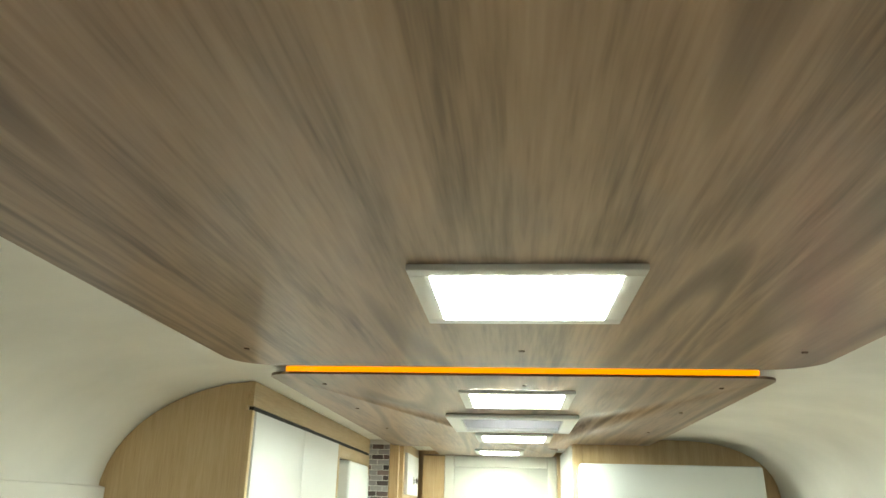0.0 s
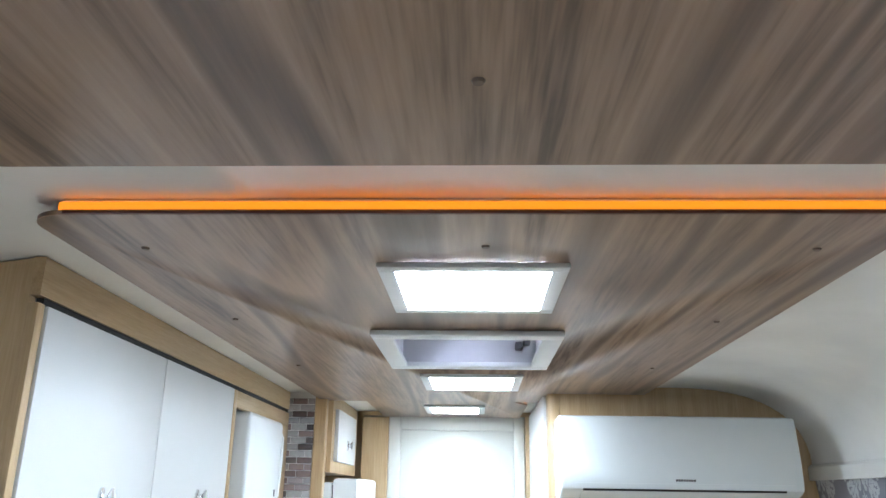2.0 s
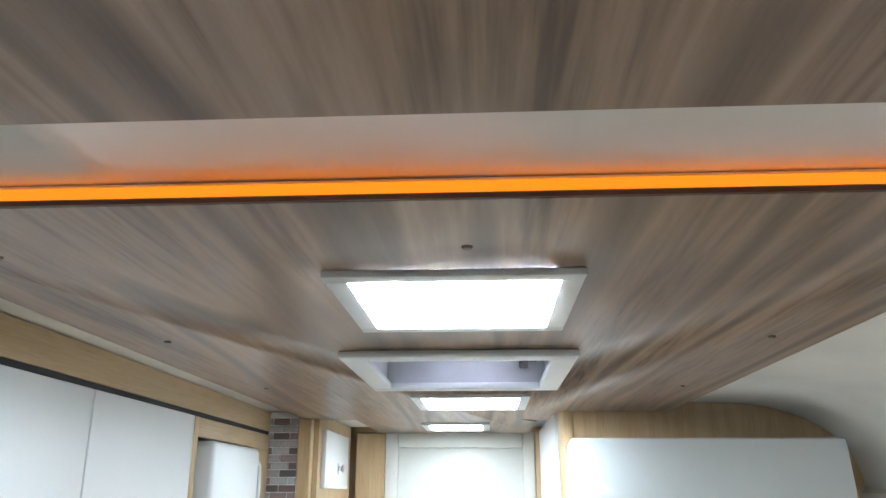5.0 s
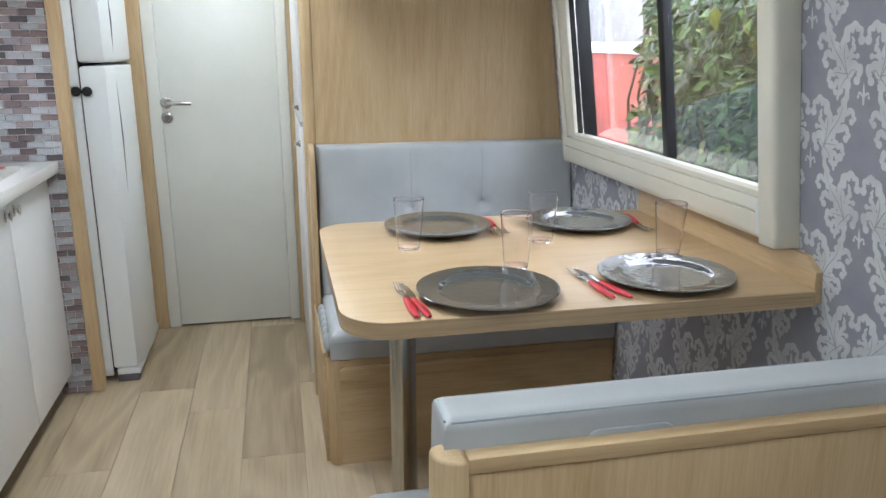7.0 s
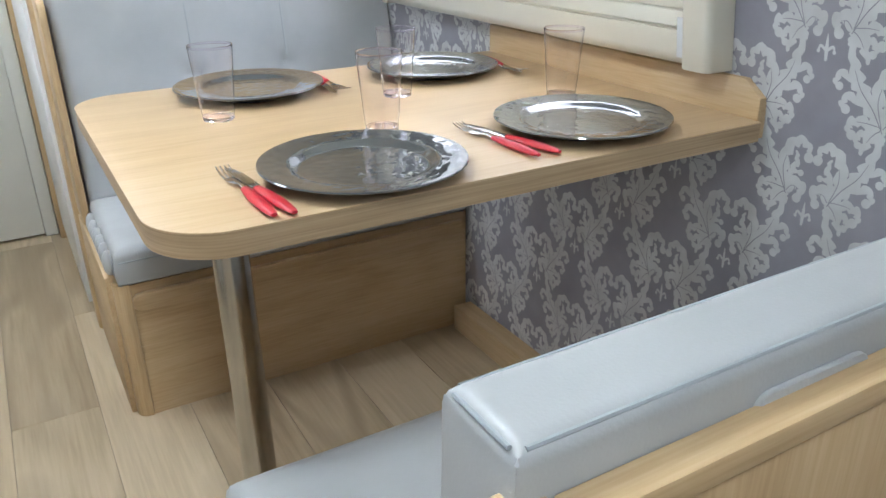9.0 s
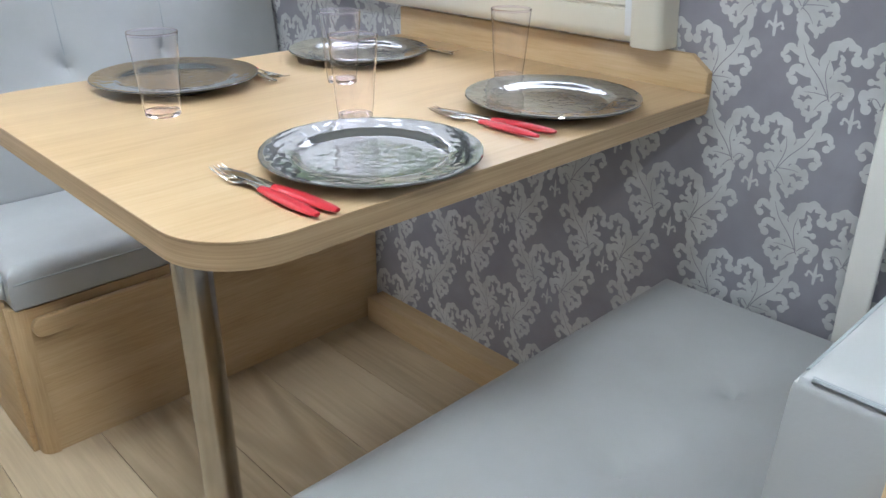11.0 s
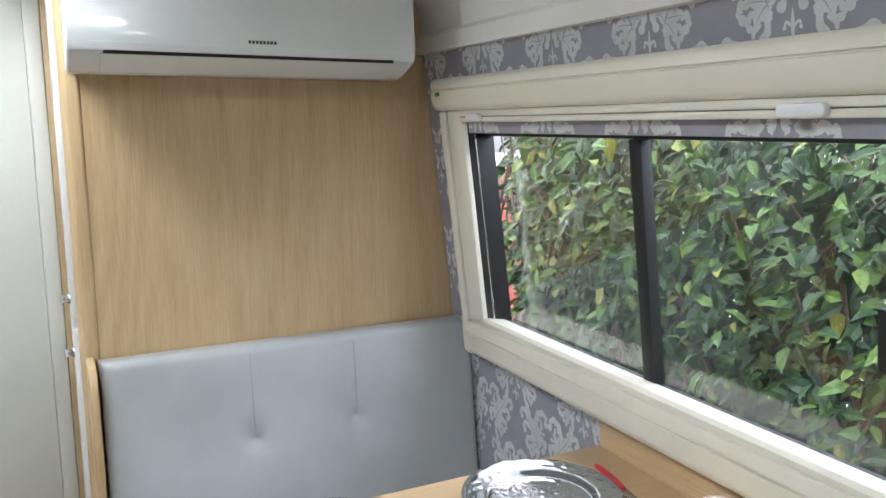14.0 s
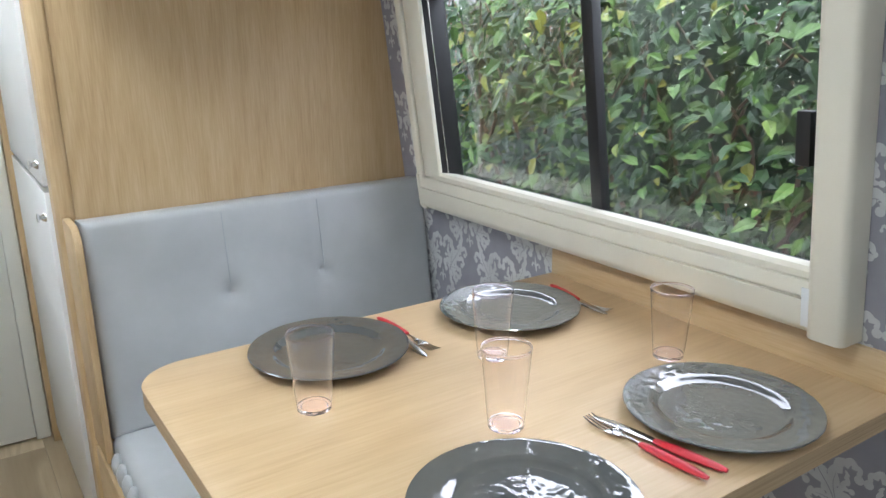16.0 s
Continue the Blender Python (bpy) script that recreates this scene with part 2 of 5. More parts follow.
def join(bm, other):
    me = bpy.data.meshes.new("join")
    other.to_mesh(me)
    other.free()
    bm.from_mesh(me)
    bpy.data.meshes.remove(me)
    return bm


def extrude(outline, axis, lo, hi, bevel=0.0, seg=2, bm=None):
    """A slab: a closed outline of 2D points, thick along one axis."""
    b = bmesh.new()
    def place(p, d):
        c = list(p)
        c.insert(axis, d)
        return b.verts.new(c)
    low = [place(p, lo) for p in outline]
    high = [place(p, hi) for p in outline]
    n = len(outline)
    b.faces.new(low)
    b.faces.new(high)
    for i in range(n):
        b.faces.new((low[i], low[(i + 1) % n], high[(i + 1) % n], high[i]))
    bmesh.ops.recalc_face_normals(b, faces=b.faces[:])
    if bevel:
        caps = [e for e in b.edges if abs(e.verts[0].co[axis] - e.verts[1].co[axis]) < 1e-6]
        bmesh.ops.bevel(b, geom=caps, offset=bevel, segments=seg, profile=0.5, affect="EDGES")
    return join(bm, b) if bm is not None else b


def round_rect(x0, x1, y0, y1, radii, steps=8):
    """Outline with its own radius at each corner: (x0,y0), (x1,y0), (x1,y1), (x0,y1)."""
    pts = []
    for (cx, cy, sx, sy, a0), r in zip(((x0, y0, 1, 1, 180), (x1, y0, -1, 1, 270), (x1, y1, -1, -1, 0), (x0, y1, 1, -1, 90)), radii):
        if r <= 0:
            pts.append((cx, cy))
            continue
        for i in range(steps + 1):
            a = radians(a0 + 90 * i / steps)
            pts.append((cx + sx * r + r * math.cos(a), cy + sy * r + r * math.sin(a)))
    return pts


def lathe(profile, seg=40, bm=None, closed=False):
    """A body turned round z from (radius, height) points."""
    b = bmesh.new()
    rings = []
    for r, z in profile:
        if r < 1e-5:
            rings.append([b.verts.new((0, 0, z))])
        else:
            rings.append([b.verts.new((r * math.cos(2 * math.pi * i / seg), r * math.sin(2 * math.pi * i / seg), z)) for i in range(seg)])
    pairs = list(zip(rings, rings[1:]))
    if closed:
        pairs.append((rings[-1], rings[0]))
    for lo, hi in pairs:
        for i in range(seg):
            j = (i + 1) % seg
            if len(lo) == 1 and len(hi) == 1:
                continue
            if len(lo) == 1:
                b.faces.new((lo[0], hi[j], hi[i]))
            elif len(hi) == 1:
                b.faces.new((lo[i], lo[j], hi[0]))
            else:
                b.faces.new((lo[i], lo[j], hi[j], hi[i]))
    bmesh.ops.recalc_face_normals(b, faces=b.faces[:])
    return join(bm, b) if bm is not None else b


def sweep(path, radius, seg=10, bm=None, flat=1.0):
    """A rounded rod along a path; radius may be a number or one for each point."""
    b = bmesh.new()
    pts = [Vector(p) for p in path]
    radii = radius if isinstance(radius, (list, tuple)) else [radius] * len(pts)
    rings = []
    for i, p in enumerate(pts):
        d = (pts[min(i + 1, len(pts) - 1)] - pts[max(i - 1, 0)]).normalized()
        up = Vector((0, 0, 1)) if abs(d.z) < 0.9 else Vector((1, 0, 0))
        s = d.cross(up).normalized()
        u = s.cross(d).normalized()
        rings.append([b.verts.new(p + radii[i] * (math.cos(a) * s + flat * math.sin(a) * u)) for a in (2 * math.pi * k / seg for k in range(seg))])
    for lo, hi in zip(rings, rings[1:]):
        for i in range(seg):
            b.faces.new((lo[i], lo[(i + 1) % seg], hi[(i + 1) % seg], hi[i]))
    b.faces.new(rings[0])
    b.faces.new(rings[-1])
    bmesh.ops.recalc_face_normals(b, faces=b.faces[:])
    return join(bm, b) if bm is not None else b


def moved(bm, m):
    bmesh.ops.transform(bm, matrix=m, verts=bm.verts[:])
    return bm


# ---- plan ----
XL, XR = -0.81, 1.615          # side walls
Y0, Y1 = -1.6, 4.66            # rear wall, door wall
ZC = 1.952                     # white ceiling
XC = 0.40                      # middle line of the ceiling
YW = 3.77                      # wood wall with the air conditioner
YP = 3.985                     # tiled partition
LEAN_Z, LEAN = 0.80, 0.125     # the dinette wall leans in above the table


def wall_x(z):
    return XR - LEAN * max(0.0, z - LEAN_Z)


def leaning(ob):
    """Follows the lean of the dinette wall."""
    for v in ob.data.vertices:
        v.co.x += wall_x(v.co.z) - XR
    return ob


# ---- shell ----
WY0, WY1, WZ0, WZ1 = 2.425, 3.585, 0.965, 1.52     # window opening
bm = bmesh.new()
T = 0.05
box(XR, XR + T, Y0, Y1 + 0.1, -0.05, LEAN_Z, bm=bm)
box(XR, XR + T, Y0, WY0, LEAN_Z, 1.69, bm=bm)
box(XR, XR + T, WY1, Y1 + 0.1, LEAN_Z, 1.69, bm=bm)
box(XR, XR + T, WY0, WY1, LEAN_Z, WZ0, bm=bm)
box(XR, XR + T, WY0, WY1, WZ1, 1.69, bm=bm)
box(XR + 0.10, XR + 0.15, Y0, Y1 + 0.1, 1.60, 2.05, bm=bm)
wall_east = structure("wall_east", bm, wallpaper, "grey lilac damask wallpapered wall beside the dinette", "wall")
leaning(wall_east)
LY0, LY1, LZ0, LZ1 = 3.0, 3.9, 1.03, 1.46
bm = bmesh.new()
box(XL - T, XL, Y0, LY0, -0.05, 2.05, bm=bm)
box(XL - T, XL, LY1, Y1 + 0.1, -0.05, 2.05, bm=bm)
box(XL - T, XL, LY0, LY1, -0.05, LZ0, bm=bm)
box(XL - T, XL, LY0, LY1, LZ1, 2.05, bm=bm)
wall_west = structure("wall_west", bm, wallpaper, "grey wall behind the kitchen counter", "wall")
structure("wall_lining", box(XL + 0.001, XC - 1.075, Y0, 2.271, -0.004, 1.66), wallpaper, "grey papered side lining before the kitchen", "wall")
structure("wall_south", box(XL, XR, Y0 - 0.05, Y0, -0.05, 2.05), white_ceiling, "plain white rear wall", "wall")

# floor body and ceiling
floor = structure("floor", box(XL, XR, Y0, Y1 + 0.1, -0.06, -0.004), plank_joint, "light oak vinyl plank floor", "floor")


def cove_outline():
    pts = []
    for s in range(13):
        a = radians(90 * s / 12)
        pts.append((XC - 0.655 - 0.42 * math.cos(a), 1.655 + (ZC - 1.655) * math.sin(a)))
    for s in range(13):
        a = radians(90 - 90 * s / 12)
        pts.append((XC + 0.655 + (wall_x(1.685) - XC - 0.655) * math.cos(a) ** 0.8, 1.685 + (ZC - 1.685) * math.sin(a) ** 0.8))
    return pts


inner = cove_outline()
shell = inner + [(x + (0.03 if x > XC else -0.03) * (abs(x - XC) > 1.0), z + 0.03) for x, z in inner[::-1]]
bm = bmesh.new()
front = [bm.verts.new((x, Y0, z)) for x, z in shell]
back = [bm.verts.new((x, Y1, z)) for x, z in shell]
n_in = len(inner)
for i in range(n_in - 1):
    k = 2 * n_in - 1 - i
    bm.faces.new((front[i], back[i], back[i + 1], front[i + 1]))
    bm.faces.new((front[k], front[k - 1], back[k - 1], back[k]))
bm.faces.new(front)
bm.faces.new(back)
for i in (0, n_in - 1):
    k = 2 * n_in - 1 - i
    bm.faces.new((front[i], front[k], back[k], back[i]))
bmesh.ops.recalc_face_normals(bm, faces=bm.faces[:])
ceiling = structure("ceiling", bm, white_ceiling, "white ceiling with coved sides", "ceiling", True)
roof = structure("roof", box(XL - T, XR + T, Y0 - 0.05, Y1 + 0.15, 2.06, 2.09), white_ceiling, "plain white roof sheet", "roof")

# (openings for the hatch are cut further down)
# ceiling trims along the coves
for side, x0, x1, z in (("east", wall_x(1.67) - 0.020, wall_x(1.67) + 0.002, 0.029), ("west", XC - 1.0745, XC - 1.053, 0.0)):
    outline = [(x0, 1.625 + z), (x1, 1.625 + z), (x1, 1.672 + z), ((x0 + x1) / 2, 1.675 + z), (x0, 1.664 + z)]
    y1 = YW - 0.002 if side == "east" else 2.27
    structure("trim_" + side, extrude(outline, 1, Y0 + 0.001, y1, 0.003), white_ceiling, "white cove trim above the wallpaper", "trim", True)

# wooden ceiling panels with rounded corners, screws
CP = 1.925


def ceiling_panel(name, y0, y1, z, radii, label):
    t = thing(name, (XC, (y0 + y1) / 2, z), label, "ceiling panel")
    outline = round_rect(XC - 0.575, XC + 0.575, y0, min(y1, 4.03), radii)
    if y1 > 4.03:
        lo = [p for p in outline if p[1] < 4.0]
        right = [p for p in lo if p[0] > XC]
        left = [p for p in lo if p[0] < XC]
        outline = left + right + [(XC + 0.575, 4.03), (0.545, 4.03), (0.603, 4.13), (0.60, y1), (-0.006, y1), (-0.006, 4.03), (XC - 0.575, 4.03)]
    body = part("board", extrude(outline, 2, z, z + 0.006), ceiling_wood, t, smooth=True)
    return t, body


def cut_box(body, x0, x1, y0, y1, z0, z1):
    """Takes a right-angled opening out of a flat slab by rebuilding it round the hole."""
    cutter = new("cutter", finish("cutter", box(x0, x1, y0, y1, z0, z1), dark_gap))
    mod = body.modifiers.new("opening", "BOOLEAN")
    mod.object, mod.solver = cutter, "EXACT"
    dg = bpy.context.evaluated_depsgraph_get()
    me = bpy.data.meshes.new_from_object(body.evaluated_get(dg))
    body.modifiers.remove(mod)
    body.data = me
    bpy.data.objects.remove(cutter)


panel_front, _ = ceiling_panel("ceiling_panel", -1.3, 1.835, CP - 0.012, (0.06, 0.06, 0.09, 0.09), "walnut laminate ceiling panel with rounded corners")
panel_main, main_board = ceiling_panel("ceiling_panel", 2.012, 4.63, CP, (0.05, 0.05, 0.0, 0.0), "walnut laminate ceiling panel with an amber-lit edge")
cut_box(main_board, 0.205, 0.572, 2.735, 3.145, 1.8, 2.0)
part("edge_band", box(XC - 0.52, XC + 0.52, 2.0085, 2.0115, CP + 0.0005, CP + 0.0055), edge_band, panel_main, "reddish brown edge")

bm = box(XC - 0.53, XC + 0.53, 2.0135, 2.0235, CP + 0.0065, CP + 0.0195, 0.003)
strip = thing("led_strip", (XC, 2.027, CP + 0.0065), "glowing amber LED strip on the ceiling panel edge", "led strip")
part("light_tube", bm, led_amber, strip)
part("carrier", box(XC - 0.53, XC + 0.53, 2.024, 2.030, CP + 0.0065, CP + 0.0255, 0.001), white_plastic, strip, "white strip carrier")

def screw_cap(x, y, z):
    b = lathe([(0, 0), (0.0045, 0), (0.006, 0.002), (0.006, 0.003), (0, 0.003)], 14)
    return moved(b, Matrix.Translation((x, y, z - 0.0028)))


for x, y in ((-0.1, 1.66), (0.409, 1.666), (0.9, 1.66), (-0.1, 0.9), (0.9, 0.9)):
    part("screw_cap", screw_cap(x, y, CP - 0.012), screw_brown, panel_front)
for x, y in ((-0.07, 2.15), (0.42, 2.14), (0.88, 2.15), (-0.08, 2.62), (0.88, 2.62), (-0.08, 3.2), (0.88, 3.2)):
    part("screw_cap", screw_cap(x, y, CP), screw_brown, panel_main)


def ceiling_lamp(x0, x1, y0, y1, z, label, light):
    t = thing("ceiling_light", ((x0 + x1) / 2, (y0 + y1) / 2, z), label, "ceiling light", "ceiling lights")
    f = 0.026
    b = bmesh.new()
    box(x0 - f, x1 + f, y0 - f, y0, z - 0.009, z - 0.0005, 0.002, bm=b)
    box(x0 - f, x1 + f, y1, y1 + f, z - 0.009, z - 0.0005, 0.002, bm=b)
    box(x0 - f, x0, y0 + 0.0005, y1 - 0.0005, z - 0.009, z - 0.0005, 0.002, bm=b)
    box(x1, x1 + f, y0 + 0.0005, y1 - 0.0005, z - 0.009, z - 0.0005, 0.002, bm=b)
    part("frame", b, white_plastic, t, "white plastic frame")
    part("diffuser", box(x0 + 0.0005, x1 - 0.0005, y0 + 0.0005, y1 - 0.0005, z - 0.0092, z - 0.001, 0.001), light, t, "bright white diffuser")


LAMP = "square white LED panel light, switched on"
# the first lamp is never in view: added at the row's spacing to brighten the front ceiling
ceiling_lamp(0.286, 0.534, 0.06, 0.30, CP - 0.012, LAMP, led_white)
ceiling_lamp(0.293, 0.526, 1.172, 1.393, CP - 0.012, LAMP, led_white)
ceiling_lamp(0.282, 0.522, 2.243, 2.495, CP, LAMP, led_white)
ceiling_lamp(0.270, 0.516, 3.358, 3.615, CP, LAMP, led_mid)
ceiling_lamp(0.228, 0.415, 4.16, 4.37, CP, "small white LED panel light before the door, on", led_small)

for sheet in (ceiling, roof):
    cut_box(sheet, 0.205, 0.572, 2.735, 3.145, 1.9, 2.2)

# roof hatch: frame, recess, dome
hatch = thing("roof_hatch", (0.39, 2.94, CP), "white roof hatch with a deep recess and fan dome", "roof hatch")
b = bmesh.new()
hx0, hx1, hy0, hy1, w = 0.181, 0.594, 2.712, 3.166, 0.045
box(hx0, hx1, hy0, hy0 + w, CP - 0.014, CP - 0.0005, 0.004, bm=b)
box(hx0, hx1, hy1 - w, hy1, CP - 0.014, CP - 0.0005, 0.004, bm=b)
box(hx0, hx0 + w, hy0 + w, hy1 - w, CP - 0.014, CP - 0.0005, 0.004, bm=b)
box(hx1 - w, hx1, hy0 + w, hy1 - w, CP - 0.014, CP - 0.0005, 0.004, bm=b)
part("frame", b, white_plastic, hatch)

# ---- door wall ----
structure("wall_north", box(XL, XR, Y1 + 0.04, Y1 + 0.09, -0.05, 2.05), oak_z, "oak laminate wall round the end door", "wall")
door = thing("door_1", (0.33, 4.65, 0), "closed off-white door in a white frame", "door", kind="structure")
b = bmesh.new()
box(0.015, 0.068, 4.638, 4.70, 0.0, 1.93, 0.006, bm=b)
box(0.574, 0.621, 4.638, 4.70, 0.0, 1.93, 0.006, bm=b)
box(0.0685, 0.5735, 4.638, 4.70, 1.868, 1.93, 0.006, bm=b)
part("door_frame", b, door_paint, door)
part("door_leaf", box(0.0687, 0.5733, 4.645, 4.688, 0.010, 1.8672, 0.002), door_paint, door)
b = lathe([(0, 0), (0.025, 0), (0.025, 0.006), (0.021, 0.009), (0, 0.009)], 28)
rose = part("rose", moved(b, pose(0.088, 4.645, 1.043, 90)), steel, door, "round steel rose")
b = sweep([(0.088, 4.640, 1.043), (0.088, 4.606, 1.043), (0.091, 4.600, 1.043), (0.098, 4.597, 1.043), (0.190, 4.597, 1.042), (0.195, 4.599, 1.042)], 0.009, 12)
part("lever_handle", b, steel, door, "brushed steel lever handle")
b = lathe([(0, 0), (0.025, 0), (0.025, 0.006), (0.021, 0.009), (0.012, 0.009), (0.012, 0.006), (0, 0.006)], 28)
part("lock_rose", moved(b, pose(0.088, 4.645, 0.978, 90)), steel, door, "round steel lock rose")
structure("door_post", box(-0.105, 0.0145, 4.63, 4.70, 0.0, CP - 0.001, 0.004), oak_z, "oak laminate post beside the door", "trim")
structure("door_header", box(-0.105, 0.655, 4.642, 4.70, 1.931, ZC - 0.002), oak_x, "narrow oak strip over the door", "trim")

# ---- tall cupboard with the air conditioner wall ----
cup = thing("tall_cupboard", (1.13, 4.2, 0), "oak tall cupboard with white side doors", "cupboard")
outline = [(0.66, 0.0), (XR - 0.001, 0.0), (XR - 0.001, LEAN_Z), (wall_x(1.68) - 0.001, 1.68)] + [(x, z - 0.002) for x, z in inner[13:][::-1][1:]] + [(0.66, ZC - 0.002)]
part("front_panel", extrude(outline, 1, YW, YW + 0.02), oak_z, cup, smooth=False)
part("corner_post", extrude(round_rect(0.648, 0.69, YW - 0.006, YW + 0.06, (0.018, 0.01, 0.0, 0.0)), 2, 0, ZC - 0.004), oak_z, cup, "rounded oak corner post")
part("side_frame", box(0.662, 0.68, YW + 0.061, Y1 + 0.035, 0, ZC - 0.006), oak_z, cup)
for z0, z1, hz in ((0.06, 1.01, 0.945), (1.025, 1.93, 1.075)):
    d = part("door", box(0.638, 0.6615, YW + 0.072, 4.585, z0, z1, 0.002), white_gloss, cup, "white laminate door")
    b = lathe([(0, 0), (0.012, 0), (0.012, 0.004), (0.006, 0.012), (0.012, 0.02), (0, 0.022)], 18)
    part("knob", moved(b, pose(0.638, YW + 0.105, hz, 0, -90)), chrome, d, "small chrome knob")
part("end_post", box(0.6225, 0.68, 4.59, 4.690, 0, 1.93, 0.003), oak_z, cup)

# ---- tiled partition and post ----
part_wall = structure("wall_partition", box(XL + 0.001, -0.19, YP, YP + 0.03, 0.0, ZC - 0.004), grout, "mosaic brick tiled kitchen partition", "wall")
structure("partition_post", box(-0.1895, -0.145, YP - 0.006, YP + 0.034, 0, ZC - 0.004, 0.004), oak_z, "oak post closing the tiled partition", "trim")

# ---- soft cushions ----
def pad(w, d, th, r, tufts=(), seams=(), nx=44, ny=30, sag=0.0, ruffle=()):
    """An upholstered slab on the plane z=0, from (0,0) to (w,d), with rounded rims, tufts (u,v) and seams (u)."""
    b = bmesh.new()

    def spread(n, length):
        e = [r * (1 - math.cos(math.pi / 2 * k / 5)) for k in range(5)]
        inner_n = n - 10
        mid = [r + (length - 2 * r) * k / inner_n for k in range(inner_n + 1)]
        return e + mid + [length - v for v in e[::-1]]

    us, vs = spread(nx, w), spread(ny, d)
    grid = []
    for u in us:
        col = []
        for v in vs:
            e = min(u, w - u, v, d - v)
            z = th - r + (math.sqrt(max(0.0, r * r - (r - e) ** 2)) if e < r else r)
            z += sag * math.sin(math.pi * u / w) * math.sin(math.pi * v / d)
            for tu, tv in tufts:
                q = ((u - tu) ** 2 + (v - tv) ** 2) ** 0.5
                z -= 0.016 * math.exp(-(q / 0.014) ** 2) + 0.009 * math.exp(-(q / 0.06) ** 2)
                z -= 0.004 * math.exp(-((u - tu) * 0.7 + (v - tv)) ** 2 / 0.00012) * math.exp(-(q / 0.06) ** 2)
            for su in seams:
                z -= 0.0035 * math.exp(-((u - su) / 0.006) ** 2)
            z += 0.0012 * noise.noise((u * 9, v * 9, th * 40))
            col.append(b.verts.new((u, v, z)))
        grid.append(col)
    for i in range(len(us) - 1):
        for j in range(len(vs) - 1):
            b.faces.new((grid[i][j], grid[i + 1][j], grid[i + 1][j + 1], grid[i][j + 1]))
    rim = [grid[i][0] for i in range(len(us))] + [grid[-1][j] for j in range(1, len(vs))] + [grid[i][-1] for i in range(len(us) - 2, -1, -1)] + [grid[0][j] for j in range(len(vs) - 2, 0, -1)]
    levels = [rim]
    for h, out in ((0.72, 0.002), (0.4, 0.002), (0.1, 0.0), (0.0, -0.008)):
        ring = []
        for vtx in rim:
            c = vtx.co
            o = Vector((c.x - w / 2, c.y - d / 2, 0))
            o = Vector((math.copysign(1, o.x) if min(c.x, w - c.x) < 1e-6 else 0, math.copysign(1, o.y) if min(c.y, d - c.y) < 1e-6 else 0, 0))
            ring.append(b.verts.new((c.x + o.x * out, c.y + o.y * out, (th - r) * h)))
        levels.append(ring)
    n = len(rim)
    for a, c in zip(levels, levels[1:]):
        for i in range(n):
            b.faces.new((a[i], c[i], c[(i + 1) % n], a[(i + 1) % n]))
    b.faces.new(levels[-1])
    bmesh.ops.recalc_face_normals(b, faces=b.faces[:])
    return b


def bead(path, r, mat, parent, name="piping"):
    return part(name, sweep(path, r, 6), mat, parent)


vinyl_seam = mottled("grey_vinyl_seam", (0.36, 0.40, 0.42), 0.4)

# ---- far bench ----
BX0, BX1 = 0.668, XR - 0.006
far_bench = thing("dinette_bench", (1.14, 3.5, 0), "oak dinette bench against the wood wall", "bench", "dinette benches")
part("front_panel", box(BX0 + 0.036, BX1, 3.245, 3.263, 0.0, 0.355), oak_x, far_bench)
part("corner_post", extrude(round_rect(BX0, BX0 + 0.035, 3.24, 3.275, (0.028, 0.0, 0.0, 0.0)), 2, 0, 0.36, 0.002), oak_z, far_bench, "rounded oak corner post")
part("side_panel", box(BX0 - 0.012, BX0 + 0.006, 3.2755, YW - 0.012, 0.0, 0.372, 0.004), oak_y, far_bench)
part("seat_board", box(BX0 + 0.007, BX1, 3.264, YW - 0.004, 0.335, 0.357), oak_x, far_bench)
part("grip_rail", extrude(round_rect(BX0 + 0.035, BX1 - 0.02, 0.292, 0.336, (0.02, 0.0, 0.0, 0.02)), 1, 3.226, 3.2445, 0.005), oak_x, far_bench, "rounded oak grip rail")
part("back_side", extrude(round_rect(3.615, YW - 0.008, 0.386, 0.962, (0.0, 0.0, 0.01, 0.05)), 0, BX0 - 0.01, BX0 + 0.008, 0.004), oak_z, far_bench, "upright oak side board")

cush = thing("seat_cushion", (1.14, 3.45, 0.358), "light grey vinyl seat cushion with ruffled side", "cushion", "dinette cushions")
seat_far = part("pad", moved(pad(BX1 - BX0 - 0.018, 0.40, 0.093, 0.026, [(0.3, 0.2), (0.6, 0.2)]), Matrix.Translation((BX0 + 0.012, 3.236, 0.358))), grey_vinyl, cush)
for k in range(6):
    y = 3.285 + k * 0.055
    b = bmesh.new()
    bmesh.ops.create_uvsphere(b, u_segments=10, v_segments=6, radius=0.5)
    part("ruffle", moved(b, Matrix.Translation((BX0 + 0.006, y, 0.405)) @ Matrix.Diagonal((0.03, 0.046, 0.062, 1))), grey_vinyl, cush, "gathered vinyl fold")
bead([(BX0 + 0.02, 3.2355, 0.418), (BX1 - 0.02, 3.2355, 0.418)], 0.002, vinyl_seam, cush, "seam")

back = thing("back_cushion", (1.14, 3.7, 0.45), "light grey vinyl backrest cushion with two tufts", "cushion", "dinette cushions")
bw = BX1 - 0.684
m_back = Matrix.Translation((0.684, 3.688, 0.428)) @ Matrix.Rotation(radians(90 - 8), 4, "X")
part("pad", moved(pad(bw, 0.529, 0.072, 0.022, [(0.325, 0.302), (0.585, 0.309)], [0.325, 0.585], 70, 40), m_back), grey_vinyl, back)

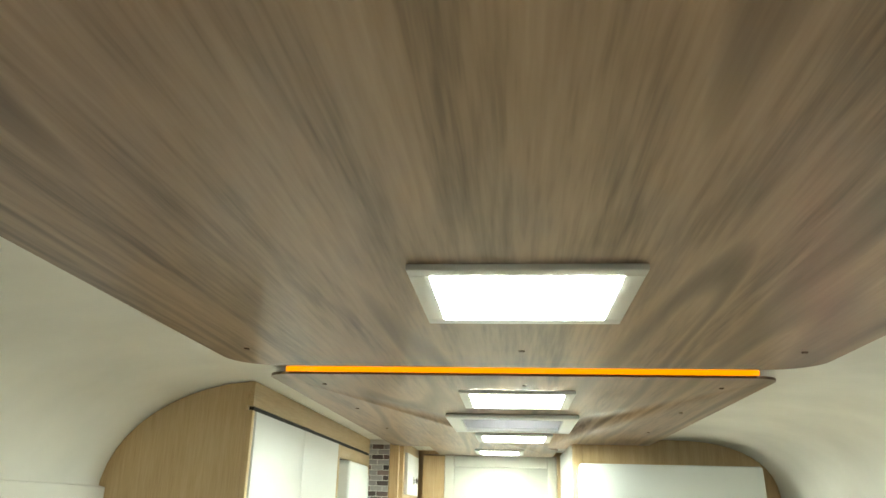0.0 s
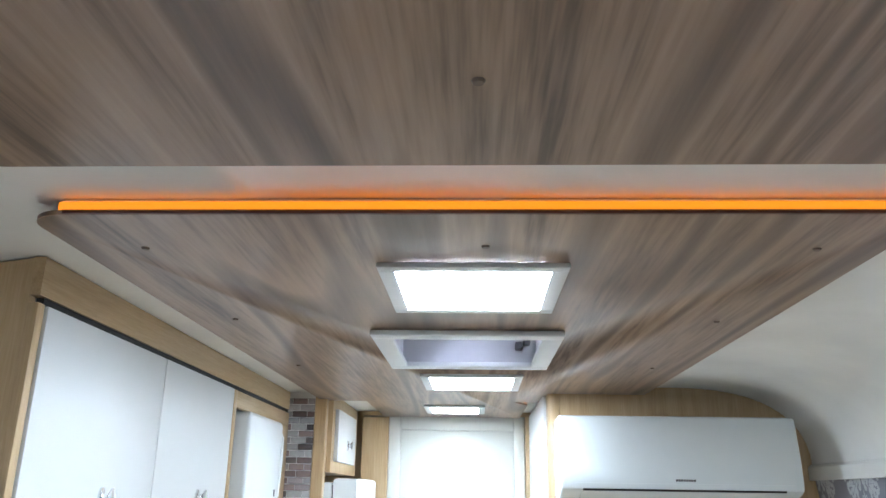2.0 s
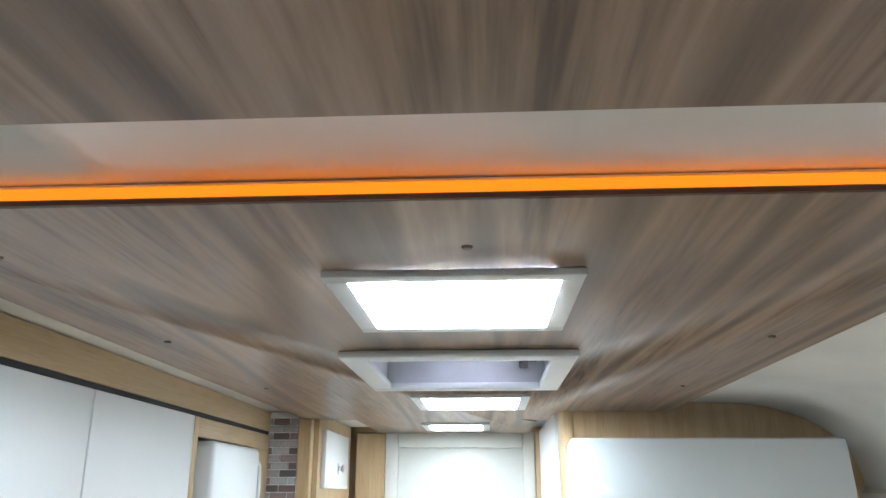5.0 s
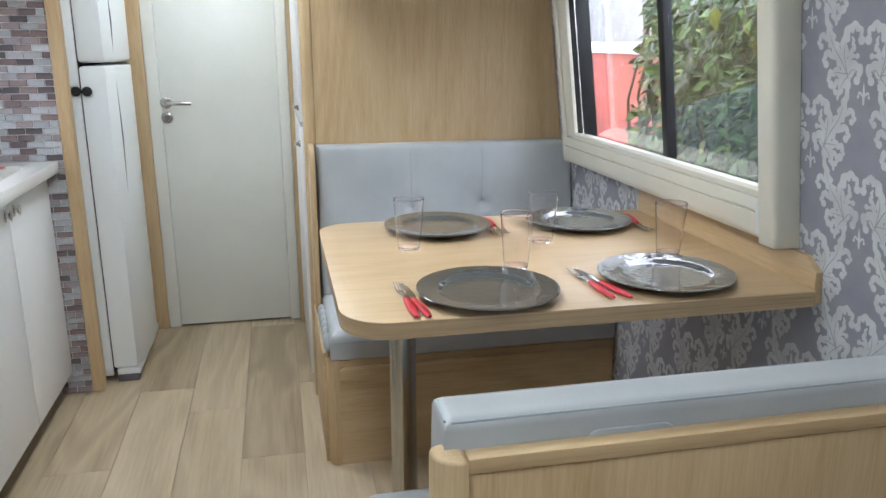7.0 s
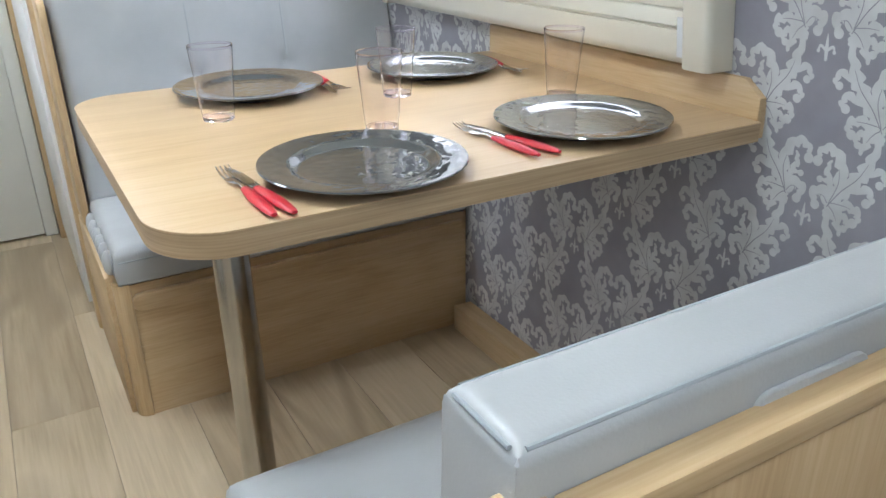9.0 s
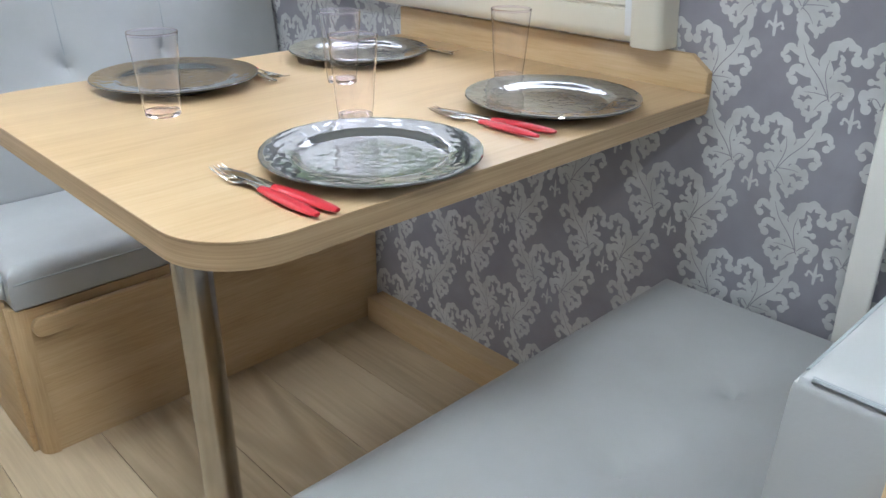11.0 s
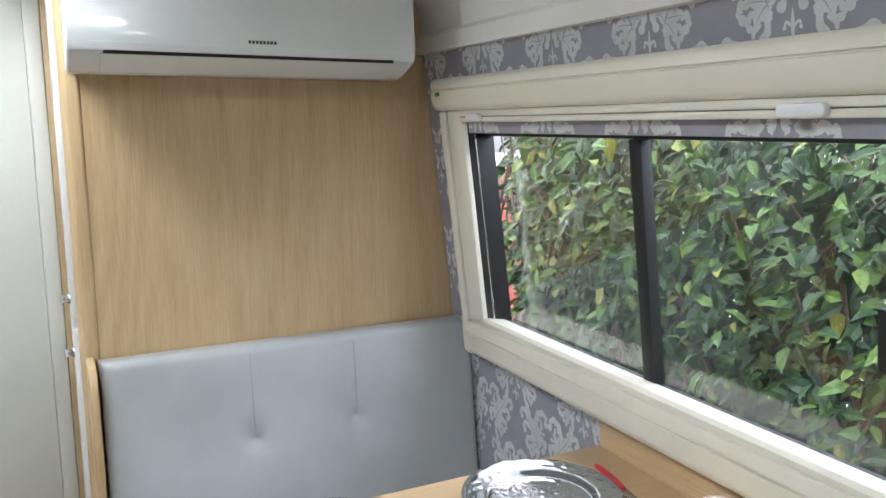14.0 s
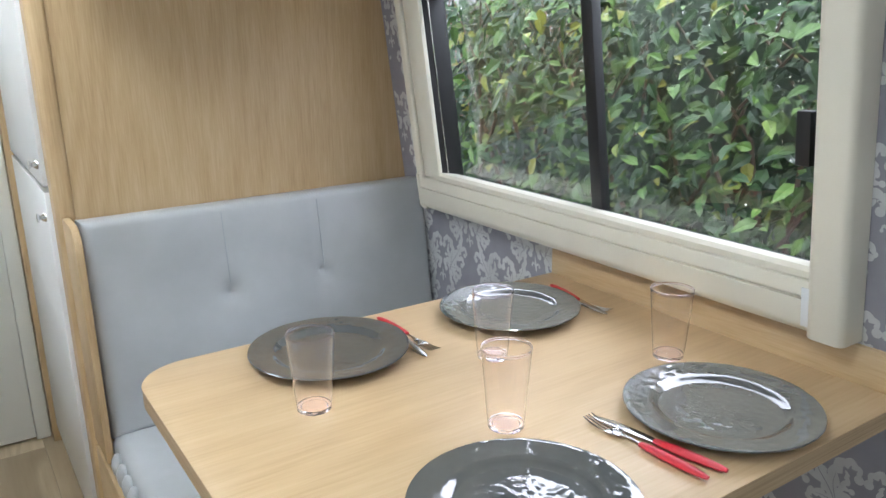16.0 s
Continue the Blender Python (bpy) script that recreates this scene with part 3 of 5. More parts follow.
for su in (0.325, 0.585):
    bead([m_back @ Vector((su, v, 0.0705)) for v in (0.327, 0.417, 0.507)], 0.0013, vinyl_seam, back, "seam")
bead([m_back @ Vector((u, 0.514, 0.0665)) for u in (0.02, 0.3, 0.6, bw - 0.02)], 0.0014, vinyl_seam, back, "seam")

# ---- near bench ----
near = thing("dinette_bench", (1.14, 2.0, 0), "oak dinette bench with a high wooden back", "bench", "dinette benches")
NX0 = 0.694
part("back_panel", box(NX0 + 0.034, BX1, 1.711, 1.728, 0.0, 0.874, 0.002), oak_z, near)
part("top_rail", box(NX0 + 0.0335, BX1, 1.7085, 1.7315, 0.8745, 0.893, 0.003, 2), oak_x, near)
part("corner_post", extrude(round_rect(NX0 - 0.002, NX0 + 0.033, 1.7025, 1.747, (0.03, 0.0, 0.012, 0.014)), 2, 0, 0.893, 0.004, 3), oak_z, near, "rounded oak corner post")
part("side_panel", box(NX0 - 0.004, NX0 + 0.014, 1.7565, 2.318, 0.0, 0.40, 0.004), oak_y, near)
part("front_panel", box(NX0 + 0.015, BX1, 2.30, 2.318, 0.0, 0.375), oak_x, near)
part("seat_board", box(NX0 + 0.015, BX1, 1.73, 2.299, 0.36, 0.38), oak_x, near)
cush = thing("seat_cushion", (1.14, 2.07, 0.381), "light grey vinyl seat cushion with tufts", "cushion", "dinette cushions")
part("pad", moved(pad(BX1 - NX0 - 0.02, 0.525, 0.095, 0.03, [(0.37, 0.27), (0.63, 0.25)], [], 60, 40, 0.008), Matrix.Translation((NX0 - 0.008, 1.812, 0.381))), grey_vinyl, cush)
back = thing("back_cushion", (1.14, 1.75, 0.45), "light grey vinyl backrest cushion on the near bench", "cushion", "dinette cushions")
part("pad", moved(pad(BX1 - NX0 - 0.016, 0.066, 0.459, 0.012, [], [], 50, 18), Matrix.Translation((NX0 + 0.014, 1.7325, 0.465))), grey_vinyl, back)
for y in (1.7365, 1.7945):
    bead([(NX0 + 0.022, y, 0.9205), (BX1 - 0.01, y, 0.9205)], 0.0016, vinyl_seam, back, "seam")
bead([(NX0 + 0.016, 1.741, 0.9205), (NX0 + 0.016, 1.790, 0.9205)], 0.0016, vinyl_seam, back, "seam")


part("pull_tab", extrude(round_rect(0.865, 0.965, 0.862, 0.899, (0.012,) * 4, 4), 1, 1.7275, 1.7322, 0.0015), grey_vinyl, back, "grey vinyl pull tab")

# boxed rail along the wall under the table
structure("wall_rail", box(1.555, XR - 0.001, 2.3185, 3.2255, 0.0, 0.075, 0.004), oak_y, "oak boxed rail along the floor under the table", "trim")

# ---- table ----
TZ = 0.82
table = thing("dinette_table", (1.1, 2.7, 0), "oak laminate table with rounded corners, fixed to the wall", "table")
part("tabletop", extrude(round_rect(0.651, 1.592, 2.308, 3.108, (0.095, 0.0, 0.0, 0.09), 12), 2, TZ - 0.003, TZ, 0.0012), table_oak, table)
ply = material("banded_edge", (0.5, 0.36, 0.2), 0.45)
pvv = coords(ply, (3.0, 3.0, 260.0))
wv = node(ply, "ShaderNodeTexNoise", Scale=1.0, Detail=3.0, Roughness=0.6, Distortion=0.4)
wire(ply, pvv, wv.inputs["Vector"])
wire(ply, ramp(ply, wv.outputs[0], [(0.3, (0.36, 0.25, 0.135)), (0.5, (0.47, 0.335, 0.19)), (0.7, (0.56, 0.41, 0.245))]), bsdf(ply).inputs["Base Color"])
part("edge_banding", extrude(round_rect(0.652, 1.592, 2.309, 3.107, (0.094, 0.0, 0.0, 0.089), 12), 2, TZ - 0.033, TZ - 0.0032), ply, table, "banded oak edge")
part("upstand", extrude([(2.317, TZ - 0.031), (3.108, TZ - 0.031), (3.108, TZ + 0.062), (2.352, TZ + 0.062), (2.317, TZ + 0.035)], 0, 1.5925, XR - 0.0015, 0.003), oak_y, table, "oak upstand board with a cut corner")
LEGX, LEGY = 0.819, 2.71
part("leg", moved(lathe([(0, 0), (0.031, 0), (0.031, TZ - 0.034), (0, TZ - 0.034)], 32), Matrix.Translation((LEGX, LEGY, 0))), steel, table, "brushed steel tube leg")
part("leg_flange", moved(lathe([(0, 0), (0.06, 0), (0.06, 0.004), (0.036, 0.012), (0.0315, 0.03), (0.0315, 0)], 32), Matrix.Translation((LEGX, LEGY, 0))), steel, table)


# ---- tableware ----
def dinner_plate():
    t = thing("dinner_plate", (0, 0, 0), "glossy grey glazed dinner plate with a wide rim", "plate", "plates on the table")
    prof = [(0, 0.004), (0.05, 0.004), (0.078, 0.0035), (0.08, 0.0), (0.084, 0.0), (0.087, 0.004), (0.112, 0.012), (0.137, 0.0165), (0.1405, 0.0185), (0.1395, 0.0205), (0.135, 0.0205), (0.112, 0.0178), (0.101, 0.0165), (0.0955, 0.0135), (0.089, 0.0092), (0.07, 0.0078), (0, 0.0075)]
    dense = []
    for (r0, z0), (r1, z1) in zip(prof, prof[1:]):
        n = max(1, int(abs(r1 - r0) / 0.0035))
        dense += [(r0 + (r1 - r0) * k / n, z0 + (z1 - z0) * k / n) for k in range(n)]
    dense.append(prof[-1])
    b = lathe(dense, 128)
    for v in b.verts:
        v.co.z += (0.00034 if v.co.xy.length < 0.09 else 0.0007) * noise.noise((v.co.x * 105, v.co.y * 105, 0.0)) * (v.co.z > 0.004)
    part("dish", b, plate_glaze, t)
    return t


def place_all(make, spots):
    first = make()
    for p in spots[1:]:
        copy_thing(first, p)
    first.matrix_basis = spots[0]


place_all(dinner_plate, [pose(x, y, TZ, 0, 0, a) for x, y, a in ((0.943, 2.418, 0), (1.333, 2.442, 70), (0.958, 2.972, 140), (1.345, 2.952, 230))])


def tumbler():
    t = thing("tumbler", (0, 0, 0), "clear plastic tumbler, empty and slightly flared", "glass", "tumblers on the table")
    h = 0.122
    outer = [(0.0265, 0.007), (0.0290, h * 0.25), (0.0312, h * 0.5), (0.0338, h * 0.75), (0.0362, h - 0.003)]
    inner_wall = [(r - 0.0009, z) for r, z in outer[::-1]]
    cup = part("cup", lathe(outer + inner_wall, 56, closed=True), cup_plastic, t)
    rim = part("rim", lathe([(0.0346, h - 0.0028), (0.0362, h - 0.0028), (0.0367, h - 0.001), (0.0362, h + 0.001), (0.0350, h + 0.001)], 56, closed=True), cup_base_plastic, t, "thick rolled rim")
    base = part("base", lathe([(0, 0.0068), (0.0262, 0.0068), (0.0264, 0.002), (0.0256, 0.0003), (0.021, 0.0003), (0.019, 0.002), (0, 0.002)], 56), cup_base_plastic, t, "thick lilac tinted base")
    for ob in (cup, rim, base):
        ob.visible_shadow = False
    return t


place_all(tumbler, [pose(x, y, TZ) for x, y in ((0.853, 2.806), (1.056, 2.596), (1.188, 2.802), (1.437, 2.628))])


def handle_mesh():
    n = 14
    path, radii = [], []
    for k in range(n + 1):
        s = k / n
        path.append((0, -0.105 * s, 0.006))
        radii.append(0.0032 + 0.0058 * math.sin(math.pi * min(1, 0.12 + s * 0.80)) ** 0.8 if s < 0.985 else 0.004)
    return sweep(path, radii, 14, flat=0.55)


def fork():
    t = thing("fork", (0, 0, 0), "steel fork with a red plastic handle", "fork", "cutlery on the table")
    part("handle", handle_mesh(), red_plastic, t, "red plastic handle")
    b = bmesh.new()
    sweep([(0, 0.002, 0.006), (0, 0.018, 0.007), (0, 0.034, 0.005)], [0.003, 0.0026, 0.005], 10, b, 0.4)
    outline = [(-0.004, 0.030), (0.004, 0.030), (0.0095, 0.042), (0.0105, 0.056), (-0.0105, 0.056), (-0.0095, 0.042)]
    extrude(outline, 2, 0.0035, 0.0052, 0.0005, bm=b)
    part("neck", b, chrome, t, "polished steel neck")
    for k in range(4):
        x = -0.0091 + k * 0.00607
        part("tine", sweep([(x, 0.055, 0.0042), (x * 0.98, 0.075, 0.0045), (x * 0.95, 0.092, 0.0075), (x * 0.94, 0.098, 0.0095)], [0.0014, 0.0014, 0.0012, 0.0006], 7), chrome, t)
    return t


def knife():
    t = thing("table_knife", (0, 0, 0), "steel table knife with a red plastic handle", "knife", "cutlery on the table")
    part("handle", handle_mesh(), red_plastic, t, "red plastic handle")
    outline = [(-0.005, 0.0), (0.005, 0.0), (0.0075, 0.01), (0.0085, 0.06), (0.0055, 0.088), (-0.002, 0.102), (-0.006, 0.095), (-0.0065, 0.02)]
    part("blade", extrude(outline, 2, 0.0055, 0.0068, 0.0005), chrome, t, "serrated steel blade")
    for k in range(12):
        part("tooth", extrude([(0.0070, 0.02 + k * 0.0045), (0.0092, 0.022 + k * 0.0045), (0.0070, 0.0245 + k * 0.0045)], 2, 0.0057, 0.0066), chrome, t)
    return t


place_all(fork, [pose(x, y, TZ + 0.0008, 0, 0, a) for x, y, a in ((0.781, 2.417, 1), (1.166, 2.442, 3), (1.112, 2.965, 181), (1.482, 2.925, 192))])
place_all(knife, [pose(x, y, TZ + 0.0008, 0, 0, a) for x, y, a in ((0.795, 2.412, 6), (1.187, 2.437, 10), (1.098, 2.955, 172), (1.500, 2.92, 170))])

# ---- air conditioner ----
ac = thing("air_conditioner", (1.03, 3.66, 1.58), "white wall-mounted split air conditioner, flap nearly closed", "air conditioner")
AX0, AX1 = 0.661, 1.377
prof = [(YW - 0.003, 1.60), (YW - 0.003, 1.828), (3.60, 1.836), (3.565, 1.834), (3.552, 1.826), (3.546, 1.81), (3.532, 1.70), (3.530, 1.640), (3.534, 1.616), (3.546, 1.608), (3.585, 1.592), (3.61, 1.584), (3.64, 1.580), (3.70, 1.580)]
part("body", extrude(prof, 0, AX0, AX1, 0.008, 3), ac_plastic, ac)
fp = [(3.5455, 1.81), (3.5315, 1.70), (3.5295, 1.640), (3.5325, 1.619), (3.529, 1.618), (3.526, 1.630), (3.526, 1.655), (3.528, 1.70), (3.542, 1.812), (3.549, 1.829), (3.552, 1.827)]
part("front_cover", extrude(fp, 0, AX0 + 0.004, AX1 - 0.004, 0.001), ac_plastic, ac, "glossy white front cover")
part("cover_groove", box(AX0 + 0.04, AX1 - 0.03, 3.5252, 3.5268, 1.6325, 1.634), white_plastic, ac, "thin raised trim line")
# the slot is filled, not open; near-black colour gives its inner shade
part("vent_gap", extrude([(3.5285, 1.6175), (3.54, 1.6175), (3.545, 1.6085), (3.5325, 1.612)], 0, AX0 + 0.065, AX1 - 0.055), dark_gap, ac, "dark outlet gap")
part("flap", extrude([(3.5335, 1.6105), (3.537, 1.6125), (3.575, 1.5965), (3.612, 1.584), (3.609, 1.5815), (3.570, 1.5925)], 0, AX0 + 0.06, AX1 - 0.05, 0.001), ac_plastic, ac, "white louvre flap")
b = bmesh.new()
for k in range(8):
    box(1.0 + k * 0.0075, 1.0055 + k * 0.0075, 3.5252, 3.5275, 1.640, 1.6465, bm=b)
part("maker_mark", b, screw_dark, ac, "small dark maker's mark")

# ---- window over the table ----
win = thing("window_1", (1.6, 3.0, 0.89), "cream framed caravan window with roller blind cassette", "window", kind="structure")
FX = 1.560
FY0, FY1, FZ0, FZ1 = 2.388, 3.616, 0.893, 1.584
IY0, IY1, IZ0, IZ1 = 2.452, 3.506, 1.006, 1.508


def rail_y(y0, y1, z0, z1):
    """A moulded rail along y with a rounded face and a groove."""
    h = z1 - z0
    prof = [(XR - 0.001, z0), (FX + 0.012, z0), (FX + 0.003, z0 + 0.008), (FX, z0 + 0.02), (FX, z0 + h * 0.62), (FX + 0.007, z0 + h * 0.63), (FX + 0.007, z0 + h * 0.66), (FX + 0.001, z0 + h * 0.69), (FX + 0.006, z1 - 0.004), (FX + 0.012, z1), (XR - 0.001, z1)]
    return extrude(prof, 1, y0, y1, 0.002)


part("bottom_rail", rail_y(FY0 + 0.052, FY1 - 0.012, FZ0, IZ0 - 0.022), cream_plastic, win)
part("inner_ledge", extrude([(XR + 0.015, IZ0 - 0.045), (FX + 0.008, IZ0 - 0.0215), (FX + 0.008, IZ0 - 0.010), (FX + 0.016, IZ0 - 0.003), (XR + 0.015, IZ0 - 0.012)], 1, IY0 + 0.001, IY1 + 0.02, 0.002), cream_plastic, win, "cream inner ledge")
part("right_stile", extrude(round_rect(FX - 0.006, XR - 0.001, FY0, IY0, (0.014, 0.002, 0.004, 0.016), 5), 2, FZ0 - 0.006, FZ1 + 0.004, 0.003), cream_plastic, win)
part("left_stile", box(FX + 0.004, XR - 0.001, FY1 - 0.030, FY1, FZ0 - 0.004, IZ1 - 0.001, 0.006, 3), cream_plastic, win)
part("guide_rail", box(FX + 0.008, FX + 0.022, IY1, FY1 - 0.036, IZ0 - 0.02, IZ1 - 0.001, 0.004), cream_plastic, win, "cream blind guide rail")
# groove drawn as a dark filler strip, its shade painted in
part("guide_groove", box(FX + 0.014, XR - 0.004, FY1 - 0.0355, FY1 - 0.0305, IZ0 - 0.02, IZ1 - 0.001), dark_gap, win, "dark guide groove")
prof = [(XR - 0.001, IZ1), (FX + 0.004, IZ1), (FX - 0.004, IZ1 + 0.003), (FX - 0.010, IZ1 + 0.012), (FX - 0.012, IZ1 + 0.026), (FX - 0.012, IZ1 + 0.046), (FX - 0.008, IZ1 + 0.0475), (FX - 0.008, IZ1 + 0.0495), (FX - 0.012, IZ1 + 0.051), (FX - 0.010, FZ1 - 0.012), (FX - 0.004, FZ1 - 0.003), (FX + 0.006, FZ1), (XR - 0.001, FZ1)]
part("blind_cassette", extrude(prof, 1, IY0 + 0.001, FY1 - 0.006, 0.002), cream_plastic, win)
part("cassette_cap", extrude(prof, 1, FY1 - 0.0055, FY1, 0.001), cream_plastic, win)
part("blind_bar", box(FX + 0.006, FX + 0.022, IY0 + 0.002, IY1 + 0.004, IZ1 - 0.014, IZ1 - 0.0005, 0.002), cream_plastic, win, "cream blind pull bar")
part("blind_lip", box(FX + 0.002, FX + 0.022, IY0 + 0.002, IY1 + 0.004, IZ1 - 0.027, IZ1 - 0.0155, 0.003), cream_plastic, win, "cream blind grip lip")
part("blind_strip", box(FX + 0.025, FX + 0.0262, IY0 + 0.003, IY1 + 0.002, IZ1 - 0.052, IZ1 - 0.004), wallpaper, win, "grey patterned blind edge")
for y, w in ((3.425, 0.028), (2.575, 0.036)):
    part("latch", extrude(round_rect(y - w, y + w, IZ1 - 0.026, IZ1 - 0.008, (0.007,) * 4, 4), 0, FX - 0.012, FX + 0.0015, 0.003), white_plastic, win, "white pull latch")
part("corner_cap", box(FX - 0.0015, FX + 0.0005, FY0 + 0.053, FY0 + 0.072, FZ0 + 0.012, FZ0 + 0.078, 0.0008), white_plastic, win, "white corner cap")
part("corner_cap", box(FX + 0.001, FX + 0.0038, FY1 - 0.013, FY1 - 0.002, FZ0 + 0.004, FZ0 + 0.095, 0.001), cream_plastic, win)
for k in range(3):
    part("maker_label", box(FX - 0.0128, FX - 0.0119, 3.568 + k * 0.008, 3.574 + k * 0.008, IZ1 + 0.034, IZ1 + 0.043), material("green_label", (0.05, 0.3, 0.08), 0.5), win, "tiny green label")

GX = 1.640
GZ0, GZ1 = WZ0 + 0.02, 1.449
part("black_jamb", box(FX + 0.024, GX + 0.014, 3.5125, WY1 - 0.001, GZ0 - 0.02, GZ1 + 0.03, 0.003), black_metal, win, "black metal sash jamb")
part("jamb_trim", box(FX + 0.040, FX + 0.044, 3.5105, 3.512, GZ0, GZ1 + 0.01), steel, win, "thin bright jamb line")
part("black_jamb", box(GX - 0.012, GX + 0.014, WY0 + 0.001, WY0 + 0.045, GZ0 - 0.02, GZ1 + 0.03, 0.003), black_metal, win)
part("black_head", box(GX - 0.012, GX + 0.014, WY0 + 0.046, 3.511, GZ1, GZ1 + 0.03, 0.003), black_metal, win)
part("black_sill", box(GX - 0.012, GX + 0.014, WY0 + 0.046, 3.511, GZ0 - 0.02, GZ0 + 0.004, 0.003), black_metal, win)
part("mullion", box(GX - 0.014, GX + 0.012, 2.962, 2.994, GZ0 + 0.0045, GZ1 - 0.0005, 0.003), black_metal, win, "black metal mullion")
part("sash_catch", box(GX - 0.024, GX - 0.0125, 3.518, 3.532, 1.165, 1.247, 0.003), black_metal, win, "black sash catch")
part("sash_catch", box(GX - 0.034, GX - 0.0125, 2.485, 2.51, 1.155, 1.242, 0.003), black_metal, win, "black sash catch")
for y0, y1, x in ((2.472, 2.9615, GX), (2.9945, 3.511, GX + 0.004)):
    p = part("pane", box(x, x + 0.003, y0, y1, GZ0 + 0.005, GZ1 - 0.0005), glass, win, "rain-spotted clear pane")
    p.visible_shadow = False
for ob in list(win.children):
    leaning(ob)

# kitchen window, a sliver of which shows
kw = thing("window_2", (XL + 0.03, 3.45, 1.0), "cream framed kitchen window", "window", kind="structure")
part("frame_stile", box(XL + 0.001, XL + 0.05, LY1 - 0.02, LY1 + 0.055, 0.99, 1.49, 0.008), cream_plastic, kw)
part("frame_stile", box(XL + 0.001, XL + 0.05, LY0 - 0.055, LY0 + 0.02, 0.99, 1.49, 0.008), cream_plastic, kw)
part("frame_rail", box(XL + 0.001, XL + 0.05, LY0 + 0.021, LY1 - 0.021, 0.99, 1.05, 0.008), cream_plastic, kw)
part("frame_rail", box(XL + 0.001, XL + 0.05, LY0 + 0.021, LY1 - 0.021, 1.43, 1.49, 0.008), cream_plastic, kw)
part("black_jamb", box(XL - 0.03, XL - 0.005, LY1 - 0.06, LY1 - 0.001, LZ0 + 0.001, LZ1 - 0.001, 0.003), black_metal, kw)
kp = part("pane", box(XL - 0.025, XL - 0.022, LY0 + 0.001, LY1 - 0.061, LZ0 + 0.001, LZ1 - 0.001), glass, kw)
kp.visible_shadow = False

# vertical trim where the wallpaper sheets meet
structure("trim_seam", box(XR - 0.012, XR - 0.001, 1.985, 2.03, 0.38, 1.62, 0.004), white_ceiling, "white vertical cover strip on the wallpaper", "trim")
leaning(bpy.data.objects["trim_seam"])

# ---- upper kitchen cabinets ----
UX = -0.285
UZ0, UZ1 = 1.50, 1.93
upper = thing("wall_cabinet", (-0.55, 3.1, UZ0), "oak wall cabinet with white doors along the cove", "cabinet")
west = [(x, z) for x, z in inner[:13]]
side = [(XL + 0.001, UZ0), (UX - 0.018, UZ0), (UX - 0.018, ZC - 0.003)] + [(x, z - 0.003) for x, z in west[::-1] if x < UX - 0.02] + [(XL + 0.001, 1.652)]
part("end_panel", extrude(side, 1, 2.272, 2.29), oak_z, upper, smooth=False)
part("bottom_board", box(XL + 0.001, UX + 0.012, 2.2905, YP - 0.001, UZ0 - 0.012, UZ0 + 0.006, 0.004), oak_y, upper)
part("fascia", box(UX - 0.018, UX, 2.27, YP - 0.001, 1.885, ZC - 0.004), oak_y, upper, "oak fascia strip above the doors")
# solid near-black bar: the shade of the gap is put into its colour
part("shadow_gap", box(UX - 0.017, UX - 0.004, 2.2905, YP - 0.002, 1.874, 1.8845), dark_gap, upper)
part("stile", box(UX - 0.018, UX, 2.27, 2.291, UZ0 + 0.007, 1.8735, 0.002), oak_z, upper)
for y0, y1, hy in ((2.294, 2.795, 2.566), (2.80, 3.30, 3.075)):
    d = part("door", box(UX - 0.016, UX + 0.004, y0, y1, 1.523, 1.872, 0.0025), white_gloss, upper, "white laminate door")
    b = lathe([(0, 0), (0.014, 0), (0.014, 0.004), (0.007, 0.006), (0.007, 0.014), (0.013, 0.02), (0.013, 0.024), (0, 0.026)], 20)
    part("knob", moved(b, pose(UX + 0.004, hy, 1.575, 0, 90) @ Matrix.Diagonal((1.5, 0.8, 1, 1))), chrome, d, "oval chrome knob")
part("lower_rail", box(UX - 0.018, UX, 2.292, YP - 0.001, UZ0 + 0.007, 1.522, 0.002), oak_y, upper)
b = bmesh.new()
part("niche_frame", box(UX - 0.016, UX + 0.003, 3.305, 3.335, 1.523, 1.872, 0.002), oak_z, upper)
part("niche_top", box(UX - 0.016, UX + 0.001, 3.3355, YP - 0.002, 1.825, 1.872, 0.002), oak_y, upper)
part("niche_end", box(UX - 0.016, UX + 0.001, 3.80, YP - 0.002, 1.5235, 1.8245, 0.002), oak_z, upper)

heater = thing("water_heater", (-0.25, 3.57, 1.55), "white boxy gas water heater in the cabinet niche", "water heater")
part("casing", extrude(round_rect(3.345, 3.735, 1.556, 1.815, (0.02, 0.02, 0.02, 0.02), 5), 0, UX - 0.10, UX + 0.045, 0.012, 3), white_plastic, heater)
part("side_grip", box(UX + 0.0455, UX + 0.048, 3.66, 3.67, 1.58, 1.6, 0.001), grey_plastic, heater, "small grey mark")
part("cable", sweep([(UX + 0.03, 3.736, 1.79), (UX + 0.035, 3.77, 1.77), (UX + 0.035, 3.776, 1.70), (UX + 0.03, 3.77, 1.58), (UX + 0.01, 3.76, 1.55)], 0.006, 8), white_plastic, heater, "white cable")

hook = thing("wall_hook", (-0.21, YP, 1.52), "chrome wall hook on the mosaic tiles", "hook")
part("base", box(-0.222, -0.204, YP - 0.012, YP - 0.0065, 1.5, 1.55, 0.003), chrome, hook)
part("prong", sweep([(-0.213, YP - 0.012, 1.51), (-0.213, YP - 0.03, 1.502), (-0.213, YP - 0.04, 1.512), (-0.213, YP - 0.042, 1.525)], 0.004, 8), chrome, hook)

